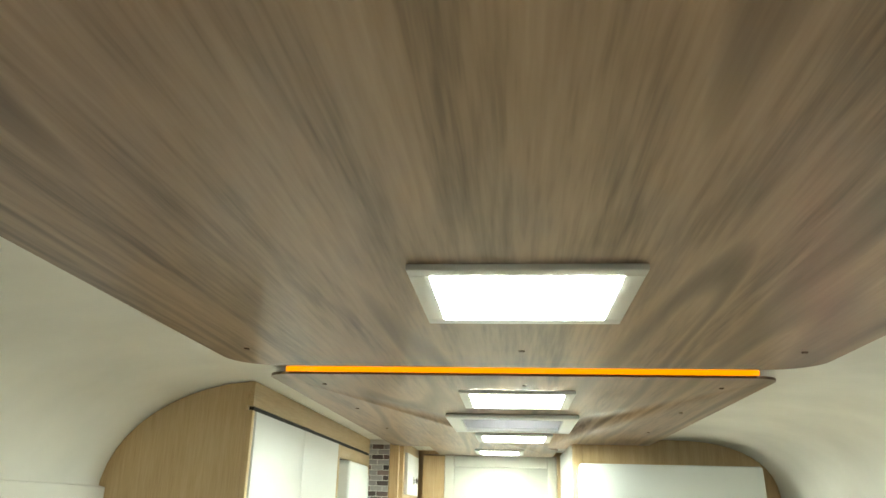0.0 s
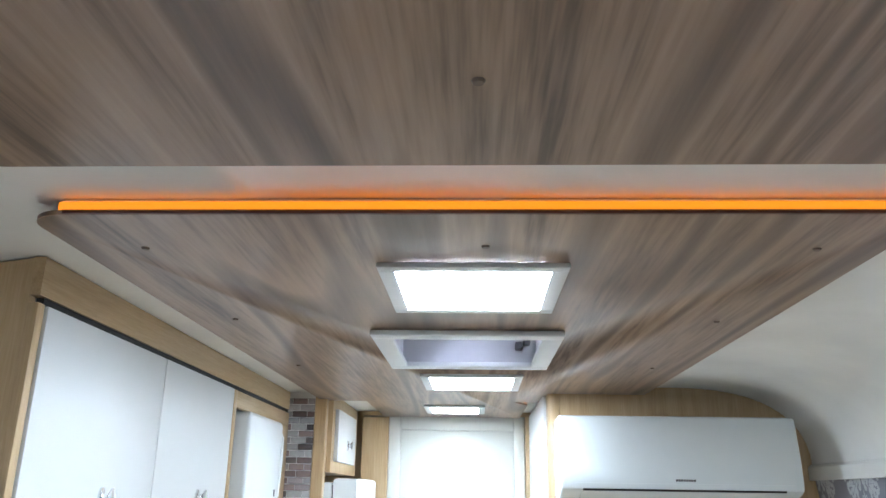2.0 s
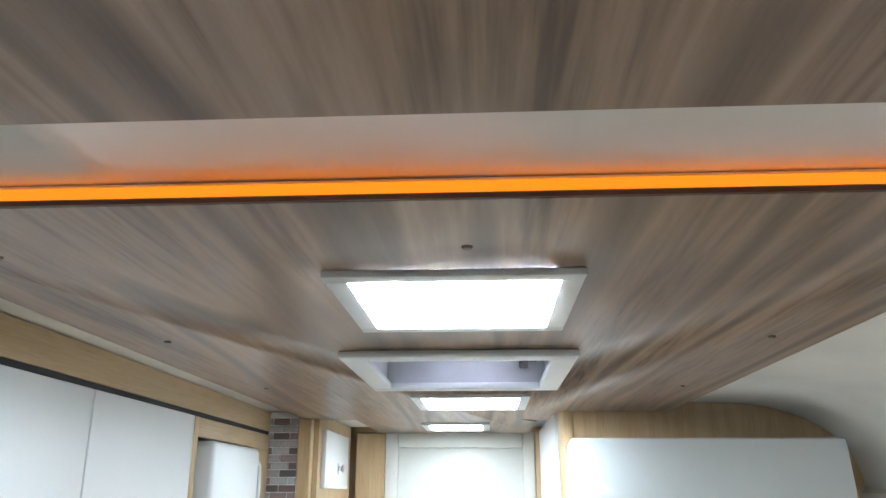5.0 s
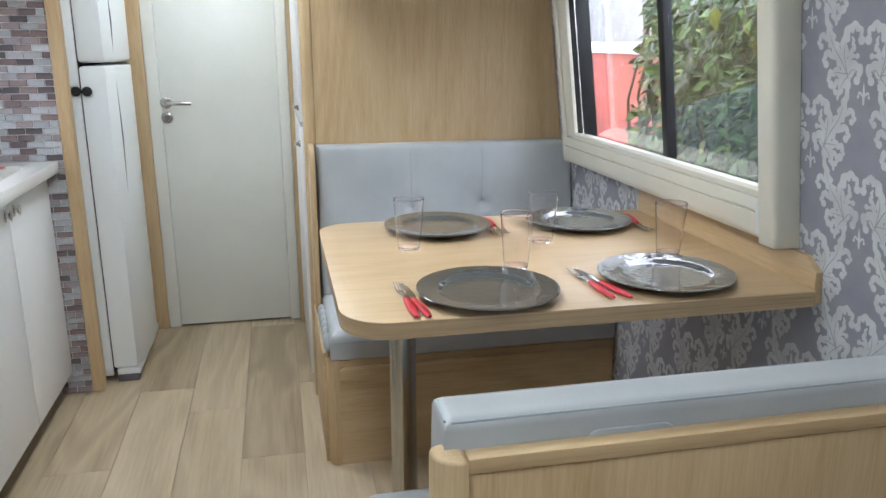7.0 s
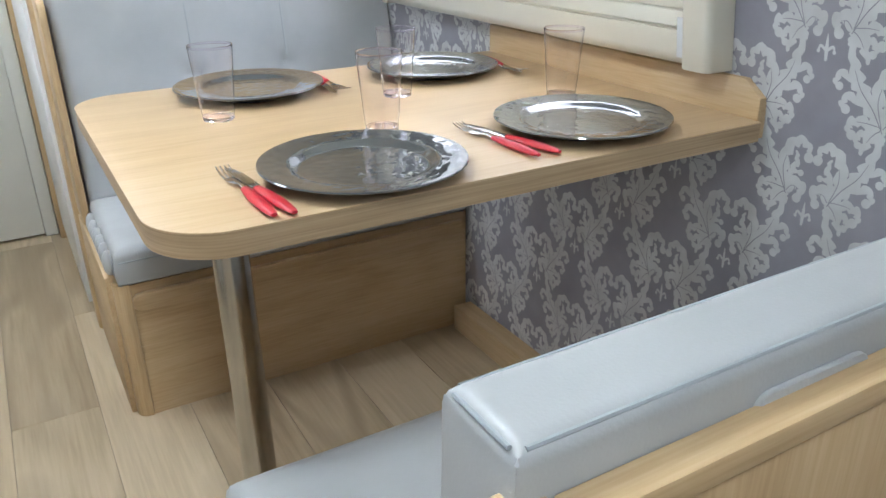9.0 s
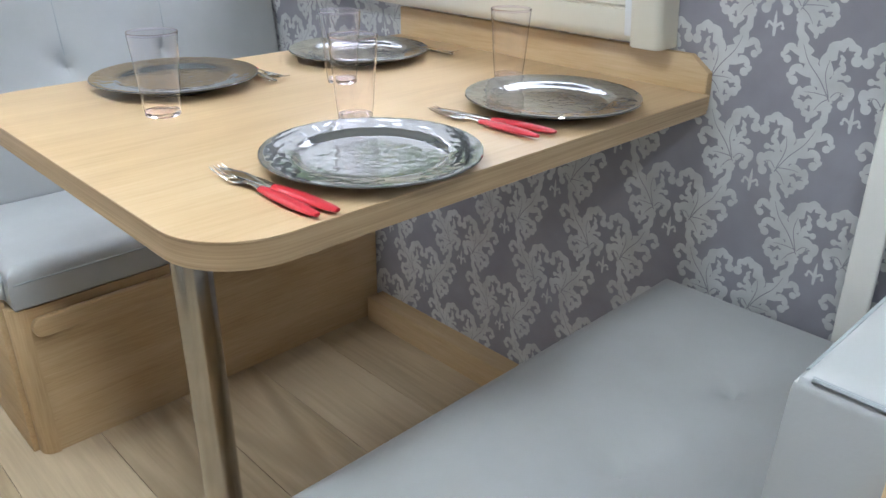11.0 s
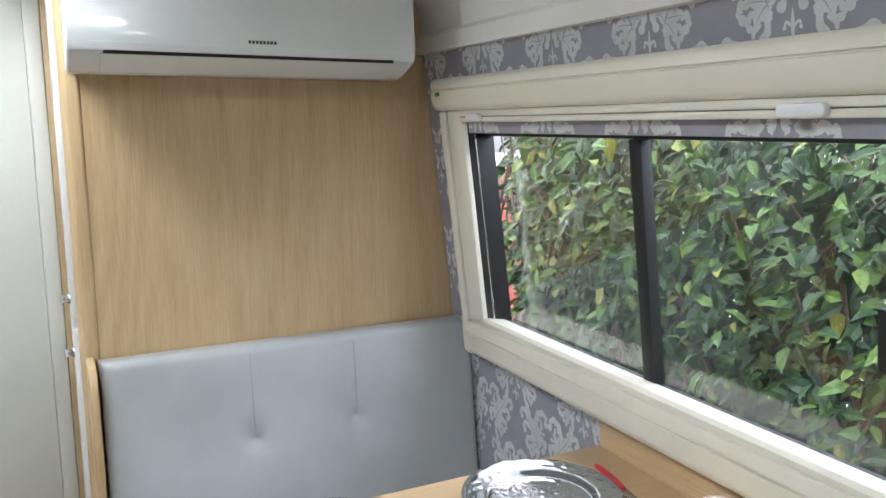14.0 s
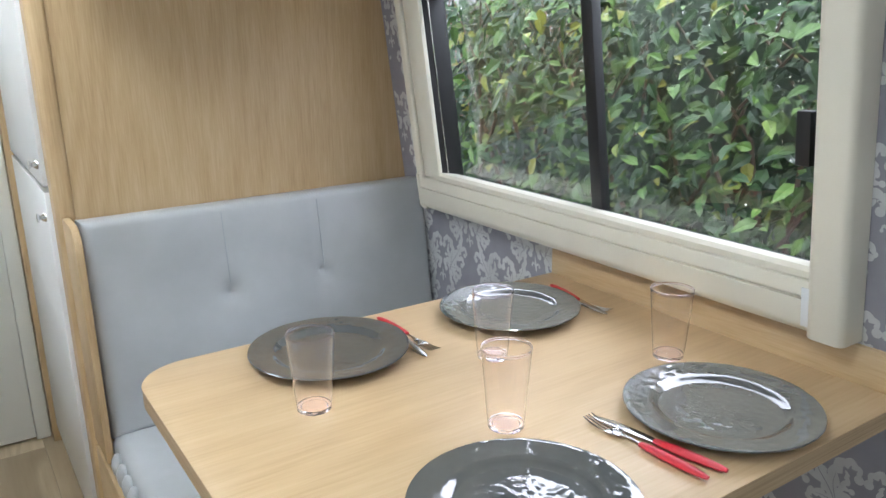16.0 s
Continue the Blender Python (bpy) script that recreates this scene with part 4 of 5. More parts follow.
# ---- base cabinets and counter ----
CX = -0.25
base = thing("base_cabinet", (-0.5, 3.2, 0), "white base cabinet under the counter", "cabinet")
part("carcass", box(XL + 0.002, CX - 0.02, 2.3, YP - 0.008, 0.085, 0.845), white_gloss, base)
part("plinth", box(XL + 0.002, CX - 0.06, 2.3, YP - 0.008, 0.0, 0.0845), dark_gap, base, "dark recessed plinth")
for y0, y1, hy in ((2.305, 2.70, 2.66), (2.705, 3.10, 2.745), (3.105, 3.535, 3.495), (3.54, YP - 0.012, 3.58)):
    d = part("door", box(CX - 0.0195, CX, y0, y1, 0.09, 0.842, 0.002), white_gloss, base, "white laminate door")
    b = lathe([(0, 0), (0.013, 0), (0.013, 0.004), (0.006, 0.006), (0.006, 0.014), (0.012, 0.02), (0, 0.024)], 18)
    part("knob", moved(b, pose(CX, hy, 0.80, 0, 90) @ Matrix.Diagonal((1.5, 0.8, 1, 1))), chrome, d, "oval chrome knob")
top = thing("countertop", (-0.5, 3.2, 0.85), "white solid-surface kitchen countertop with a sink cut-out", "countertop")
slab = part("slab", box(XL + 0.002, -0.207, 2.3, YP - 0.007, 0.852, 0.893, 0.004), counter_white, top)
cut_box(slab, -0.70, -0.33, 2.95, 3.42, 0.8, 0.95)
sink = thing("sink", (-0.51, 3.19, 0.893), "black kitchen sink bowl set in the counter", "sink")
b = bmesh.new()
sx0, sx1, sy0, sy1 = -0.699, -0.331, 2.951, 3.419
box(sx0, sx1, sy0, sy0 + 0.012, 0.846, 0.8955, 0.003, bm=b)
box(sx0, sx1, sy1 - 0.012, sy1, 0.846, 0.8955, 0.003, bm=b)
box(sx0, sx0 + 0.012, sy0 + 0.012, sy1 - 0.012, 0.846, 0.8955, 0.003, bm=b)
box(sx1 - 0.012, sx1, sy0 + 0.012, sy1 - 0.012, 0.846, 0.8955, 0.003, bm=b)
part("rim", b, black_metal, sink)
part("bowl_floor", box(sx0 + 0.002, sx1 - 0.002, sy0 + 0.002, sy1 - 0.002, 0.8455, 0.8475), black_metal, sink)
faucet = thing("faucet", (-0.68, 3.3, 0.893), "chrome kitchen faucet beside the sink", "faucet")
part("stem", sweep([(-0.74, 3.35, 0.893), (-0.74, 3.35, 1.06), (-0.72, 3.33, 1.12), (-0.66, 3.29, 1.135), (-0.60, 3.25, 1.11)], [0.018, 0.013, 0.011, 0.010, 0.010], 14), chrome, faucet)
bin_ = thing("storage_box", (-0.70, 3.72, 0.893), "dark grey plastic box on the counter", "box")
part("box_body", extrude(round_rect(-0.79, -0.62, 3.60, 3.80, (0.015,) * 4, 4), 2, 0.8935, 1.06, 0.004), grey_plastic, bin_)
part("box_lid", extrude(round_rect(-0.795, -0.615, 3.595, 3.805, (0.018,) * 4, 4), 2, 1.0605, 1.085, 0.004), grey_plastic, bin_, "dark grey lid")

# printed cloth on the counter
cloth = thing("dish_cloth", (-0.42, 3.72, 0.8935), "white dish cloth with red and green flower print", "cloth")
b = bmesh.new()
nu, nv = 16, 16
gv = [[b.verts.new((-0.60 + 0.33 * i / nu, 3.50 + 0.34 * j / nv + 0.02 * math.sin(i), 0.8965 + 0.003 * noise.noise((i * 0.7, j * 0.7, 2)))) for j in range(nv + 1)] for i in range(nu + 1)]
for i in range(nu):
    for j in range(nv):
        b.faces.new((gv[i][j], gv[i + 1][j], gv[i + 1][j + 1], gv[i][j + 1]))
bmesh.ops.solidify(b, geom=b.faces[:], thickness=0.0015)
cloth_mat = mottled("white_cotton", (0.78, 0.78, 0.75), 0.8, grain=900, grain_strength=0.3)
part("fabric", b, cloth_mat, cloth)
rng = random.Random(4)
petal_mats = [material("red_print", (0.5, 0.05, 0.07), 0.8), material("green_print", (0.25, 0.42, 0.12), 0.8)]
for k in range(26):
    x, y = -0.44 + rng.uniform(-0.12, 0.13), 3.67 + rng.uniform(-0.13, 0.13)
    a, l = rng.uniform(0, 6.28), rng.uniform(0.012, 0.03)
    pts = [(x + l * (math.cos(a) * math.cos(s) - 0.45 * math.sin(a) * math.sin(s)), y + l * (math.sin(a) * math.cos(s) + 0.45 * math.cos(a) * math.sin(s))) for s in (6.283 * q / 10 for q in range(10))]
    part("printed_petal", extrude(pts, 2, 0.9012, 0.9017), petal_mats[k % 3 == 0 if k % 2 else 1], cloth)

# ---- fridge ----
fr = thing("refrigerator", (-0.4, 4.3, 0), "tall white two-door refrigerator with curved doors", "refrigerator")
FY_0, FY_1 = 4.045, 4.575
part("case", box(-0.78, -0.122, FY_0, FY_1, 0.03, 1.63, 0.006), white_plastic, fr)
part("gasket", box(-0.1215, -0.1175, FY_0 + 0.004, FY_1 - 0.004, 0.04, 1.62), dark_gap, fr, "dark rubber gasket")


def fridge_door(z0, z1):
    pts = [(-0.117, FY_0)]
    for k in range(13):
        s = k / 12
        pts.append((-0.048 + 0.045 * math.sin(math.pi * (0.12 + 0.76 * s)), FY_0 + 0.002 + (FY_1 - FY_0 - 0.004) * s))
    pts.append((-0.117, FY_1))
    return extrude(pts, 2, z0, z1, 0.012, 3)


for z0, z1, g0, g1 in ((0.06, 1.218, 0.72, 1.19), (1.229, 1.645, 1.255, 1.50)):
    d = part("door", fridge_door(z0, z1), white_plastic, fr, "curved white door")
    y = FY_0 + 0.10
    part("grip_groove", sweep([(-0.017, y, g0), (-0.0155, y + 0.004, (g0 + g1) / 2), (-0.017, y, g1)], [0.0015, 0.0048, 0.0015], 8), grey_plastic, d, "dark slim grip groove")
part("energy_label", box(-0.0095, -0.0075, FY_0 + 0.155, FY_0 + 0.185, 1.50, 1.54), material("blue_label", (0.05, 0.15, 0.5), 0.5), fr, "small blue label")
part("foot", box(-0.11, -0.03, FY_0 + 0.005, FY_0 + 0.05, 0.0, 0.03, 0.006), grey_plastic, fr)
part("kick", box(-0.1095, -0.022, FY_0 + 0.002, FY_1 - 0.005, 0.031, 0.058, 0.006), white_plastic, fr)
for z in (1.46, 1.13):
    lt = thing("door_latch", (-0.12, FY_0 - 0.01, z), "black round fridge travel latch", "latch", "fridge latches")
    for x in (-0.135, -0.098):
        part("button", moved(lathe([(0, 0), (0.017, 0), (0.017, 0.008), (0.012, 0.014), (0, 0.015)], 20), pose(x, FY_0 - 0.0005, z, 90)), black_metal, lt)
    part("bar", box(-0.132, -0.1, FY_0 - 0.012, FY_0 - 0.005, z - 0.006, z + 0.006, 0.002), black_metal, lt)

uc = thing("wall_cabinet", (-0.3, 4.3, 1.68), "oak cabinet with a white door above the refrigerator", "cabinet")
part("body", box(-0.78, -0.128, YP + 0.036, 4.629, 1.665, ZC - 0.005), oak_z, uc)
d = part("door", box(-0.1275, -0.112, 4.07, 4.50, 1.706, 1.897, 0.002), white_gloss, uc, "white laminate door")
part("knob", moved(lathe([(0, 0), (0.013, 0), (0.013, 0.004), (0.006, 0.006), (0.006, 0.014), (0.012, 0.02), (0, 0.024)], 18), pose(-0.112, 4.285, 1.775, 0, 90) @ Matrix.Diagonal((1.5, 0.8, 1, 1))), chrome, d, "oval chrome knob")

# short amber strip on the far edge of the ceiling panel
d = Vector((0.058, 0.10, 0)).normalized()
strip_far = thing("led_strip", (0.575, 4.08, CP + 0.0065), "short glowing amber LED strip over the panel corner", "led strip")
part("light_tube", sweep([Vector((0.553, 4.043, CP + 0.0135)) + d * k * 0.045 for k in range(3)], 0.006, 8), led_amber, strip_far)

# hatch recess
b = bmesh.new()
hx0, hx1, hy0, hy1 = 0.2085, 0.5685, 2.7385, 3.1415
grey_liner = mottled("hatch_liner", (0.66, 0.66, 0.69), 0.4)
b.free()
for x0, x1, y0, y1 in ((hx0, hx1, hy0, hy0 + 0.004), (hx0, hx1, hy1 - 0.004, hy1), (hx0, hx0 + 0.004, hy0 + 0.004, hy1 - 0.004), (hx1 - 0.004, hx1, hy0 + 0.004, hy1 - 0.004)):
    part("liner", box(x0, x1, y0, y1, CP - 0.003, 2.128), grey_liner, hatch, "grey recessed liner")
lid = material("translucent_lid", (0.75, 0.75, 0.78), 0.6, Transmission_Weight=0.7)
part("lid", box(0.17, 0.61, 2.70, 3.18, 2.13, 2.136, 0.002), lid, hatch, "translucent pale lid")
mid_x, mid_y, deck_z = 0.3885, 2.94, CP + 0.078
b = bmesh.new()
loops = []
for z in (deck_z, deck_z + 0.006):
    hole, edge = [], []
    for k in range(56):
        a = 6.28319 * k / 56
        c_, s_ = math.cos(a), math.sin(a)
        m_ = max(abs(c_) / 0.1755, abs(s_) / 0.197)
        hole.append(b.verts.new((mid_x + 0.162 * c_, mid_y + 0.178 * s_, z)))
        edge.append(b.verts.new((mid_x + c_ / m_, mid_y + s_ / m_, z)))
    loops += [hole, edge]
for k in range(56):
    n_ = (k + 1) % 56
    b.faces.new((loops[0][k], loops[1][k], loops[1][n_], loops[0][n_]))
    b.faces.new((loops[2][n_], loops[3][n_], loops[3][k], loops[2][k]))
    b.faces.new((loops[0][n_], loops[2][n_], loops[2][k], loops[0][k]))
    b.faces.new((loops[1][k], loops[3][k], loops[3][n_], loops[1][n_]))
part("deck", b, grey_liner, hatch, "grey deck with a round opening")
b = lathe([(0.163, 0.0), (0.166, 0.0), (0.172, 0.115), (0.169, 0.115)], 56, closed=True)
part("dome_wall", moved(b, Matrix.Translation((mid_x, mid_y, deck_z + 0.0065)) @ Matrix.Diagonal((1.02, 1.1, 1, 1))), white_plastic, hatch, "bright white dome wall")
part("catch", box(0.530, 0.548, 3.10, 3.135, CP + 0.045, CP + 0.066, 0.003), grey_plastic, hatch, "small dark catch")
part("catch", box(0.508, 0.527, 3.10, 3.135, CP + 0.032, CP + 0.050, 0.003), grey_plastic, hatch, "small dark catch")

# ---- floor planks ----
PW, PL = 0.2, 1.22
rngp = random.Random(7)
plank_mesh = finish("plank", box(0.0005, PW - 0.0005, 0.0005, PL - 0.0005, -0.0039, 0.0, 0.0008, 1), floor_wood, False)
n_col = int((XR - XL) / PW) + 1
for i in range(n_col):
    x0 = XL + i * PW
    off = rngp.uniform(-PL, 0)
    y = Y0 + off
    while y < Y1 + 0.05:
        lo, hi = max(y, Y0), min(y + PL, Y1 + 0.03)
        x1 = min(x0 + PW, XR)
        if hi - lo > 0.02 and x1 - x0 > 0.01:
            if hi - lo > PL - 0.001 and x1 - x0 > PW - 0.001:
                ob = new("plank", plank_mesh)
                ob.location = (x0, lo, 0)
            else:
                ob = new("plank", finish("plank", box(0.0005, x1 - x0 - 0.0005, 0.0005, hi - lo - 0.0005, -0.0039, 0.0, 0.0008, 1), floor_wood, False))
                ob.location = (x0, lo, 0)
            ob.parent = floor
        y += PL

# ---- mosaic bricks on the partition ----
BW, BH, GAP = 0.056, 0.0235, 0.003
brick_mesh = finish("brick", box(0, BW - GAP, -0.0045, 0, 0, BH - GAP, 0.001, 1), brick_tile, False)
rest = bmesh.new()
cells = []
rows_n = int((ZC - 0.01) / BH)
for r in range(rows_n):
    z = 0.002 + r * BH
    x = -0.1905 - (BW if r % 2 == 0 else BW / 2) + GAP
    first = True
    if r % 2:
        cells.append((-0.1905 - BW / 2 + GAP, z, BW / 2 - GAP, r))
        x = -0.1905 - BW * 1.5 + GAP
    while x > XL + 0.004:
        cells.append((x, z, BW - GAP, r))
        x -= BW
count = 0
for x, z, w, r in cells:
    seen = x > -0.31 or (0.9 < z < 1.1)
    if w > BW / 2 and seen and count < 300:
        ob = new("brick", brick_mesh)
        ob.location = (x, YP - 0.0005, z)
        ob.parent = part_wall
        count += 1
    else:
        box(x, x + w, YP - 0.005, YP - 0.0005, z, z + BH - GAP, bm=rest)
tagged(part("bricks", rest, brick_tile, part_wall, "", False), kind="stuff")

# ---- outside: ground, hedge, red wall ----
structure("ground", box(-40, 60, -40, 60, -0.75, -0.7), concrete, "wet grey concrete ground", "ground")
hedge = thing("hedge", (2.9, 3.2, -0.7), "dense wet green hedge outside the window", "hedge")


def leaf(verts, faces, c, d, n, l, w):
    """One pointed, folded leaf."""
    s = d.cross(n).normalized()
    n = s.cross(d).normalized()
    k = len(verts)
    droop = -0.15 * l
    for u, v, h in ((0, 0, 0), (0.3, 0.5, 0.12), (0.68, 0.38, 0.06), (1, 0, -0.2), (0.68, -0.38, 0.06), (0.3, -0.5, 0.12), (0.5, 0, 0.0)):
        verts.append(c + d * (u * l) + s * (v * w) + n * (h * w) + Vector((0, 0, droop * u * u)))
    faces += [(k, k + 1, k + 6), (k + 1, k + 2, k + 6), (k + 2, k + 3, k + 6), (k + 3, k + 4, k + 6), (k + 4, k + 5, k + 6), (k + 5, k, k + 6)]


rngl = random.Random(11)
verts, faces = [], []
for k in range(16500):
    y = rngl.uniform(1.2, 5.4)
    z = rngl.uniform(-0.3, 1.66 + 0.12 * noise.noise((y * 1.7, 5, 0)))
    depth = rngl.random() ** 1.6 * 0.75
    front_x = 2.42 + 0.16 * noise.noise((y * 1.3, z * 1.3, 0)) + 0.10 * noise.noise((y * 4, z * 4, 3)) + max(0.0, y - 4.7) * 0.5
    c = Vector((front_x + depth, y, z))
    d = Vector((rngl.uniform(-1.0, 0.1), rngl.uniform(-0.9, 0.9), rngl.uniform(-0.9, 0.35))).normalized()
    n = Vector((rngl.uniform(-1, -0.2), rngl.uniform(-0.6, 0.6), rngl.uniform(0.1, 1.0))).normalized()
    l = rngl.uniform(0.036, 0.092)
    leaf(verts, faces, c, d, n, l, l * rngl.uniform(0.42, 0.62))
me = bpy.data.meshes.new("foliage")
me.from_pydata(verts, [], faces)
me.materials.append(leaf_green)
fol = part("foliage", me, leaf_green, hedge)
fol["kind"] = "stuff"
b = bmesh.new()
for k in range(60):
    y, x = rngl.uniform(1.3, 5.3), rngl.uniform(2.5, 3.0)
    p = [(x, y, -0.7), (x + rngl.uniform(-0.1, 0.1), y + rngl.uniform(-0.2, 0.2), 0.5), (x + rngl.uniform(-0.2, 0.1), y + rngl.uniform(-0.4, 0.4), 1.0), (x + rngl.uniform(-0.2, 0.1), y + rngl.uniform(-0.5, 0.5), 1.5)]
    sweep(p, [0.016, 0.012, 0.008, 0.003], 6, b)
tagged(part("stems", b, twig, hedge), kind="stuff")
# added block behind the leaves; the hedge's inner shade is its dark colour
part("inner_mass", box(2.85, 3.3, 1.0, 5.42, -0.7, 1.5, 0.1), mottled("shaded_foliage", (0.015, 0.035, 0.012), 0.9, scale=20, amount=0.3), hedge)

rw = thing("garden_wall", (3.4, 7.0, -0.7), "weathered red boundary wall with a pale coping", "wall")
part("wall_body", box(3.0, 3.15, 5.2, 14, -0.7, 1.22), red_paint, rw)
part("coping", box(2.97, 3.18, 5.2, 14, 1.221, 1.30, 0.01), white_ceiling, rw, "pale coping")
tagged(part("building", box(5.5, 12, 6, 20, -0.7, 5.0), concrete, None), "grey building behind the garden wall", "building")

# ---- rain on the panes ----
rr = random.Random(21)
b = bmesh.new()
dv, df = [], []
for k in range(1500):
    y = rr.uniform(2.475, 3.508)
    if 2.958 < y < 2.998:
        continue
    z = 1.445 - abs(rr.gauss(0, 0.2))
    if z < 1.0:
        z = rr.uniform(1.0, 1.44)
    r = 0.0008 + 0.0016 * rr.random() ** 3
    x = (GX if y < 2.98 else GX + 0.004) + 0.0035 + wall_x(z) - XR
    h = r * rr.uniform(1.0, 1.7)
    n0 = len(dv)
    dv.append((x + r * 0.7, y, z))
    for q in range(7):
        a = q * 6.2832 / 7
        dv.append((x, y + r * math.cos(a), z + h * math.sin(a)))
    df += [(n0, n0 + 1 + q, n0 + 1 + (q + 1) % 7) for q in range(7)]
b.free()
me = bpy.data.meshes.new("rain_drops")
me.from_pydata(dv, [], df)
me.materials.append(rain_drop)
drops = part("rain_drops", me, rain_drop, win, "clear rain drops on the outside")
drops["kind"] = "stuff"
drops.visible_shadow = False

# ---- damask print on the wallpaper ----
def scroll(ctrl, w, lobes=0, tip=0.35, bulb=0.0, swell=0.6, n=30):
    """A printed leaf along a smooth line through a few points, with lobed edges and a round curled tip."""
    pts = [ctrl[0]] + list(ctrl) + [ctrl[-1]]
    line = []
    spans = len(ctrl) - 1
    for k in range(n + 1):
        f = min(k / n * spans, spans - 1e-6)
        i, q = int(f), f - int(f)
        p0, p1, p2, p3 = pts[i], pts[i + 1], pts[i + 2], pts[i + 3]
        line.append(tuple(0.5 * (2 * p1[c] + (p2[c] - p0[c]) * q + (2 * p0[c] - 5 * p1[c] + 4 * p2[c] - p3[c]) * q * q + (3 * p1[c] - p0[c] - 3 * p2[c] + p3[c]) * q ** 3) for c in (0, 1)))
    out = []
    for k, (u, v) in enumerate(line):
        a, b = line[max(0, k - 1)], line[min(n, k + 1)]
        heading = math.atan2(b[1] - a[1], b[0] - a[0])
        s = k / n
        base = 0.37 * w * math.sin(math.pi * min(1.0, 0.10 + 0.84 * s)) ** swell * (1 - (1 - tip) * s)
        cut = [1.0, 1.0]
        if lobes:
            for side in (0, 1):
                q = (s * lobes + 0.45 * side) % 1.0
                cut[side] = 0.42 + 0.72 * math.sin(math.pi * q ** 0.55) ** 0.8
        out.append((u, v, heading, base * cut[0], base * cut[1]))
    return out, bulb


PLUME = [
    scroll([(0.000, 0.000), (0.018, 0.026), (0.040, 0.052), (0.054, 0.084), (0.066, 0.116)], 0.050, 7, 0.42),
    scroll([(0.018, 0.018), (0.040, 0.036), (0.060, 0.038), (0.067, 0.027), (0.060, 0.020)], 0.024, 3, 0.55, 0.0075),
    scroll([(0.034, 0.046), (0.056, 0.066), (0.074, 0.070), (0.081, 0.058), (0.074, 0.052)], 0.021, 3, 0.55, 0.0065),
    scroll([(0.002, 0.006), (0.012, 0.036), (0.010, 0.068), (-0.008, 0.086), (-0.026, 0.080), (-0.029, 0.063)], 0.036, 6, 0.5, 0.0085),
    scroll([(0.000, 0.030), (-0.010, 0.052), (-0.006, 0.070)], 0.020, 3, 0.5),
    scroll([(0.002, 0.000), (-0.008, 0.016), (-0.020, 0.018), (-0.026, 0.006), (-0.020, -0.006)], 0.034, 3, 0.65, 0.008),
    scroll([(0.000, 0.004), (0.004, 0.022), (-0.006, 0.036), (-0.020, 0.036)], 0.022, 3, 0.5, 0.0055),
    scroll([(0.000, 0.002), (0.012, -0.008), (0.021, -0.022), (0.030, -0.043)], 0.044, 4, 0.35),
    scroll([(0.004, 0.004), (0.024, 0.006), (0.042, 0.006), (0.053, -0.005), (0.046, -0.016)], 0.030, 4, 0.55, 0.008),
    scroll([(0.010, 0.000), (0.026, -0.008), (0.038, -0.020), (0.034, -0.029)], 0.020, 3, 0.55, 0.006),
    scroll([(0.000, -0.002), (0.002, -0.014), (0.008, -0.026)], 0.022, 2, 0.5),
]
STEM = [scroll([(0.001, -0.010), (0.004, -0.034), (0.013, -0.058), (0.028, -0.080)], 0.0024, 0, 0.9, 0.0, 0.3, 12)]
SPRIG = [scroll([(0, -0.020), (0, 0.004), (0, 0.020)], 0.011, 0, 0.3, 0.0, 0.8, 10),
         scroll([(0, -0.006), (-0.010, 0.002), (-0.013, -0.006)], 0.007, 0, 0.7, 0.003, 0.6, 8),
         scroll([(0, -0.006), (0.010, 0.002), (0.013, -0.006)], 0.007, 0, 0.7, 0.003, 0.6, 8)]

pv_, pf_ = [], []
layer = [0]


def off_wall(y, z):
    return y > 3.766 or y < 1.5 or z < 0.004 or (WY0 - 0.002 < y < WY1 + 0.002 and WZ0 - 0.002 < z < WZ1 + 0.002)


def print_stroke(stroke, yc, zc, flip):
    pts, bulb = stroke
    ring = []
    for u, v, a, left, right in pts:
        s, c = math.sin(a), math.cos(a)
        ring.append(((u - s * left, v + c * left), (u + s * right, v - c * right)))
    blob = []
    if bulb:
        eu, ev = pts[-1][0], pts[-1][1]
        blob = [(eu + bulb * math.cos(6.2832 * k / 12), ev + bulb * math.sin(6.2832 * k / 12)) for k in range(12)]
    layer[0] = (layer[0] + 1) % 40
    x = -0.0004 - 0.00001 * layer[0]
    placed = [(yc + flip * u, min(zc + v, 1.66)) for u, v in [q for pair in ring for q in pair] + blob]
    k0 = len(pv_)
    pv_.extend((wall_x(z) + x - (0.0004 if k >= 2 * len(ring) else 0), y, z) for k, (y, z) in enumerate(placed))
    for k in range(len(ring) - 1):
        quad = (2 * k, 2 * k + 1, 2 * k + 3, 2 * k + 2)
        if not any(off_wall(*placed[q]) for q in quad):
            pf_.append(tuple(k0 + q for q in quad))
    if blob and not any(off_wall(*p) for p in placed[2 * len(ring):]):
        pf_.append(tuple(range(k0 + 2 * len(ring), k0 + 2 * len(ring) + 12)))


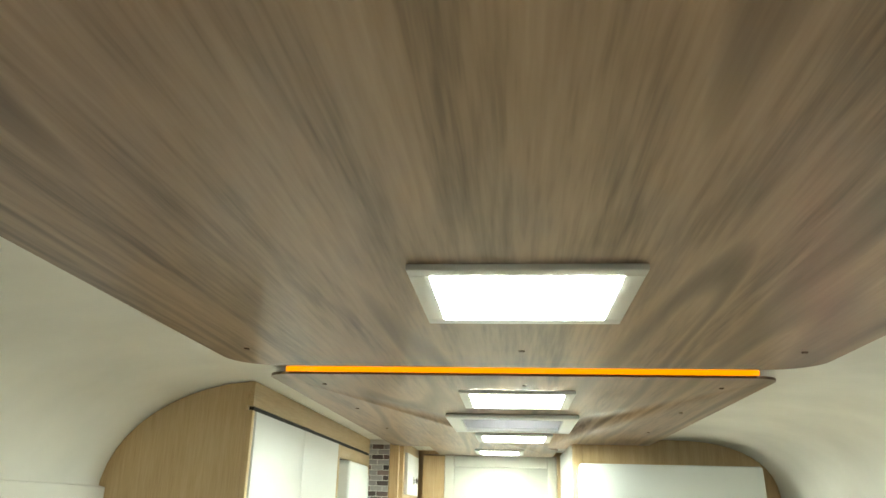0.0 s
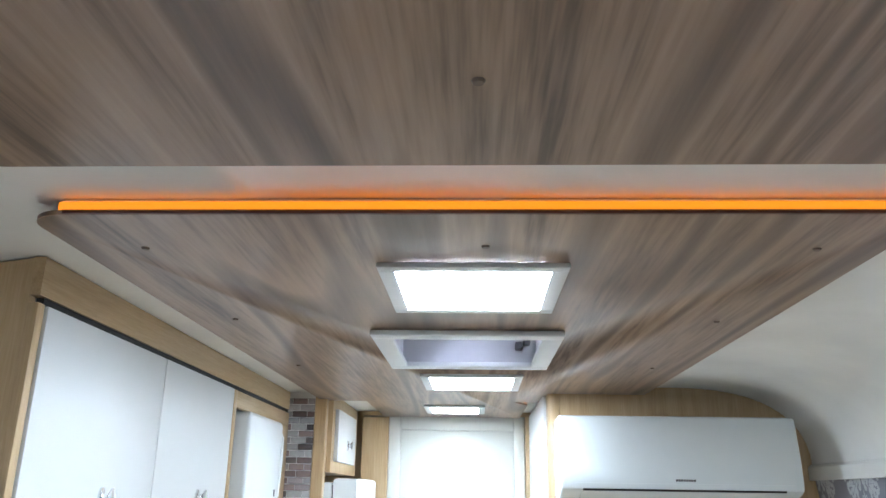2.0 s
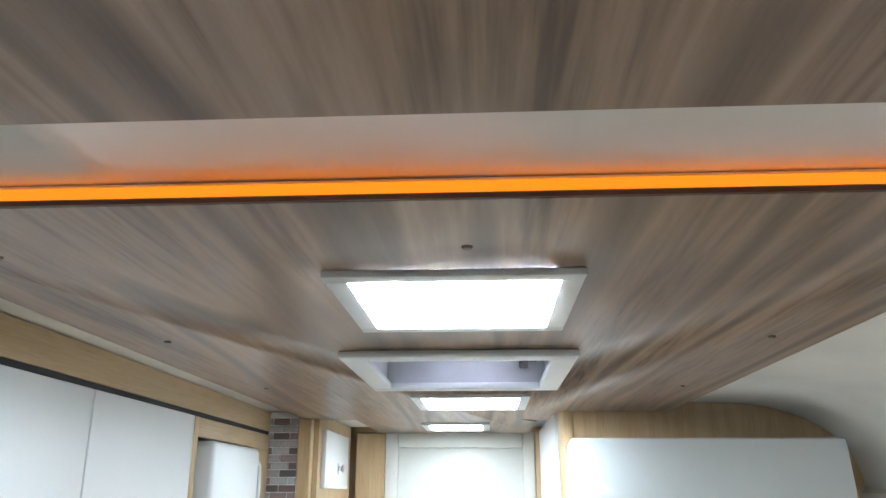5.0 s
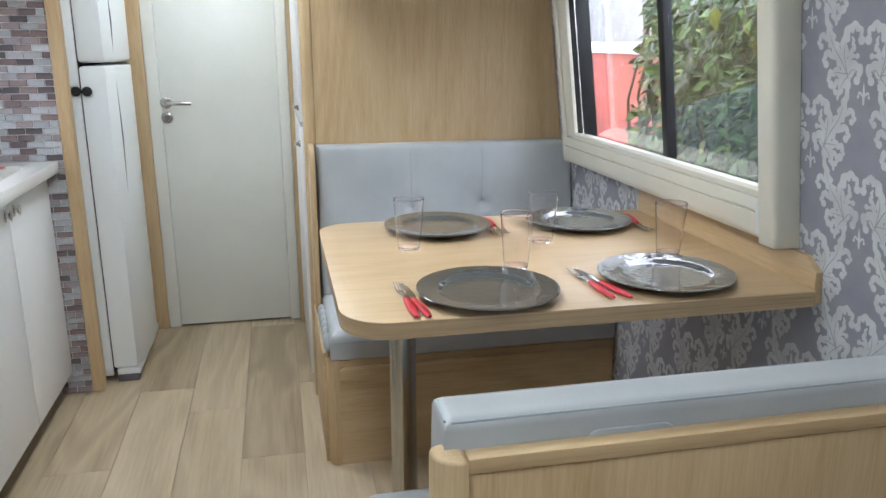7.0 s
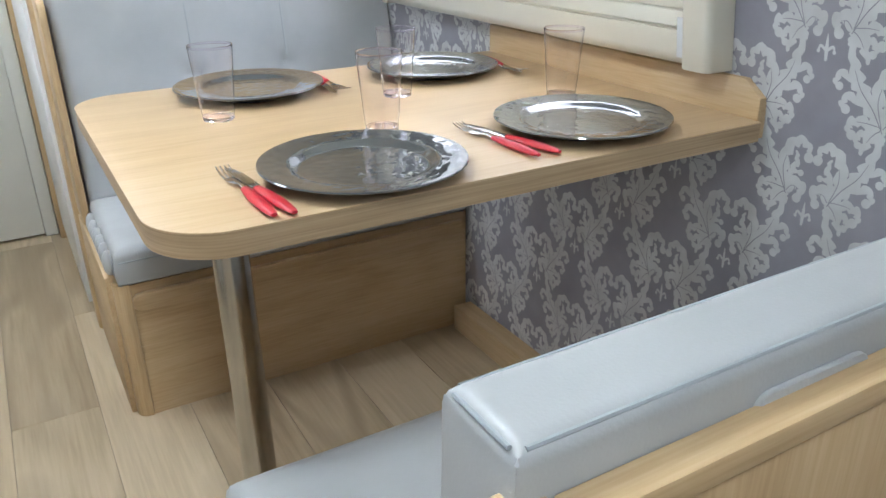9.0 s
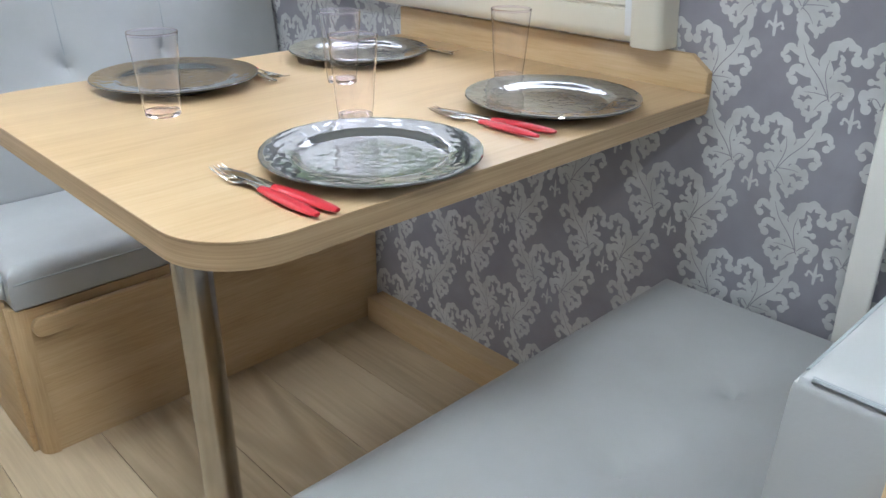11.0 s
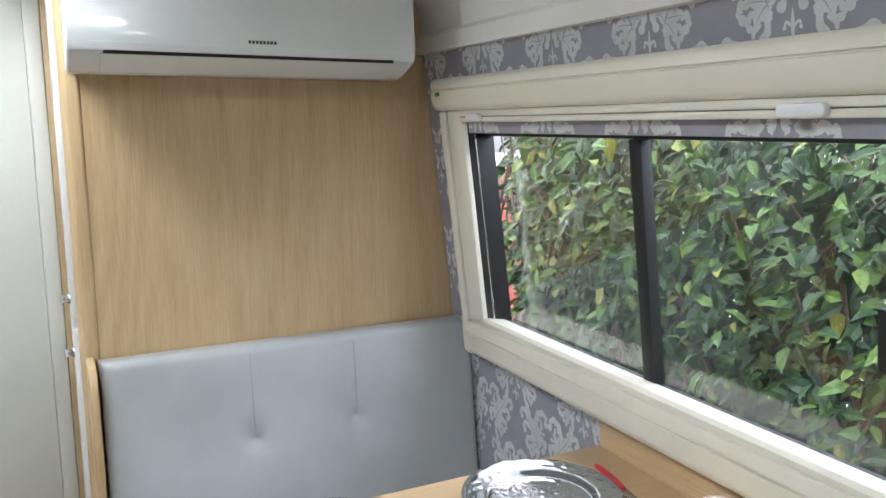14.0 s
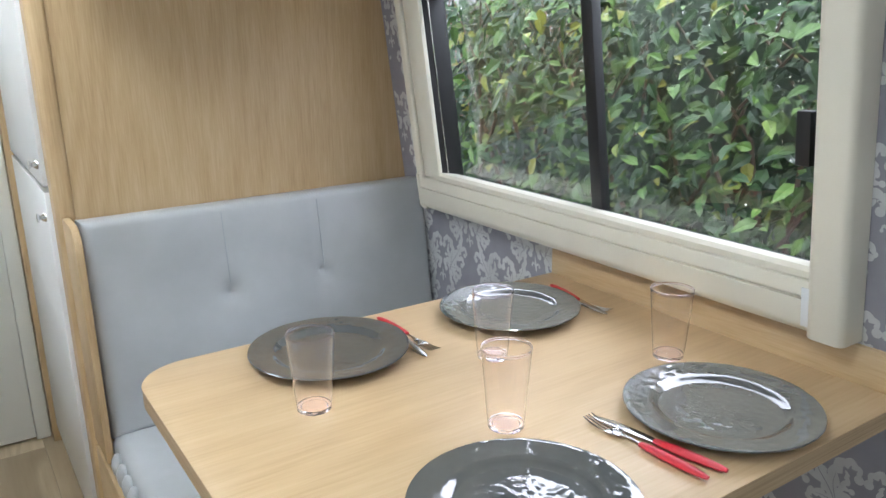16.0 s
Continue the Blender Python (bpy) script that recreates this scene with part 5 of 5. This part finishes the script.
PER_Y, PER_Z = 0.276, 0.1315
for row in range(-8, 7):
    for col in range(-4, 8):
        yc = 2.221 + PER_Y * col + (PER_Y / 2 if row % 2 else 0)
        zc = 0.977 + PER_Z * row
        for flip in (1, -1):
            for st in PLUME + STEM:
                print_stroke(st, yc + flip * 0.037, zc, flip)
        for st in SPRIG:
            print_stroke(st, yc, zc - 0.028, 1)
VEINS = [scroll([(0.000, -0.004), (0.018, 0.026), (0.040, 0.052), (0.052, 0.078)], 0.0030, 0, 0.4, 0.0, 0.3, 14),
         scroll([(0.002, 0.002), (0.012, 0.036), (0.009, 0.060)], 0.0026, 0, 0.4, 0.0, 0.3, 10),
         scroll([(0.002, 0.000), (0.012, -0.008), (0.021, -0.022)], 0.0026, 0, 0.4, 0.0, 0.3, 8),
         scroll([(0.002, 0.004), (0.024, 0.006), (0.040, 0.005)], 0.0024, 0, 0.4, 0.0, 0.3, 8),
         scroll([(0.000, 0.002), (-0.008, 0.012), (-0.018, 0.012)], 0.0024, 0, 0.4, 0.0, 0.3, 8)]
vv_, vf_, pv_, pf_ = pv_, pf_, [], []
for row in range(-8, 7):
    for col in range(-4, 8):
        yc = 2.221 + PER_Y * col + (PER_Y / 2 if row % 2 else 0)
        for flip in (1, -1):
            for st in VEINS:
                print_stroke(st, yc + flip * 0.037, 0.977 + PER_Z * row, flip)
me = bpy.data.meshes.new("printed_vein")
me.from_pydata([(x - 0.0011, y, z) for x, y, z in pv_], [], pf_)
me.materials.append(wallpaper)
vein_print = part("printed_vein", me, wallpaper, wall_east, "thin grey leaf veins")
vein_print["kind"] = "stuff"
me = bpy.data.meshes.new("printed_pattern")
me.from_pydata(vv_, [], vf_)
me.materials.append(silver_print)

pat = part("printed_pattern", me, silver_print, wall_east, "pale silver damask leaf scrolls")
pat["kind"] = "stuff"

# the same print on the lowered edge of the blind
bv_, bf_ = [], []
for col in range(-1, 6):
    for flip in (1, -1):
        for st, _ in PLUME + STEM:
            k0 = len(bv_)
            for u, v, a, left, right in st:
                for side, w in ((1, left), (-1, right)):
                    y = 2.36 + PER_Y * col + flip * (0.037 + u - side * math.sin(a) * w)
                    z = 1.463 + v + side * math.cos(a) * w
                    bv_.append((FX + 0.0246 + wall_x(z) - XR, y, z))
            for k in range(len(st) - 1):
                quad = (k0 + 2 * k, k0 + 2 * k + 1, k0 + 2 * k + 3, k0 + 2 * k + 2)
                if all(IZ1 - 0.0515 < bv_[q][2] < IZ1 - 0.02 and IY0 + 0.004 < bv_[q][1] < IY1 for q in quad):
                    bf_.append(quad)
me = bpy.data.meshes.new("blind_print")
me.from_pydata(bv_, [], bf_)
me.materials.append(silver_print)
blind_print = part("blind_print", me, silver_print, win, "pale leaf print on the blind")
blind_print["kind"] = "stuff"
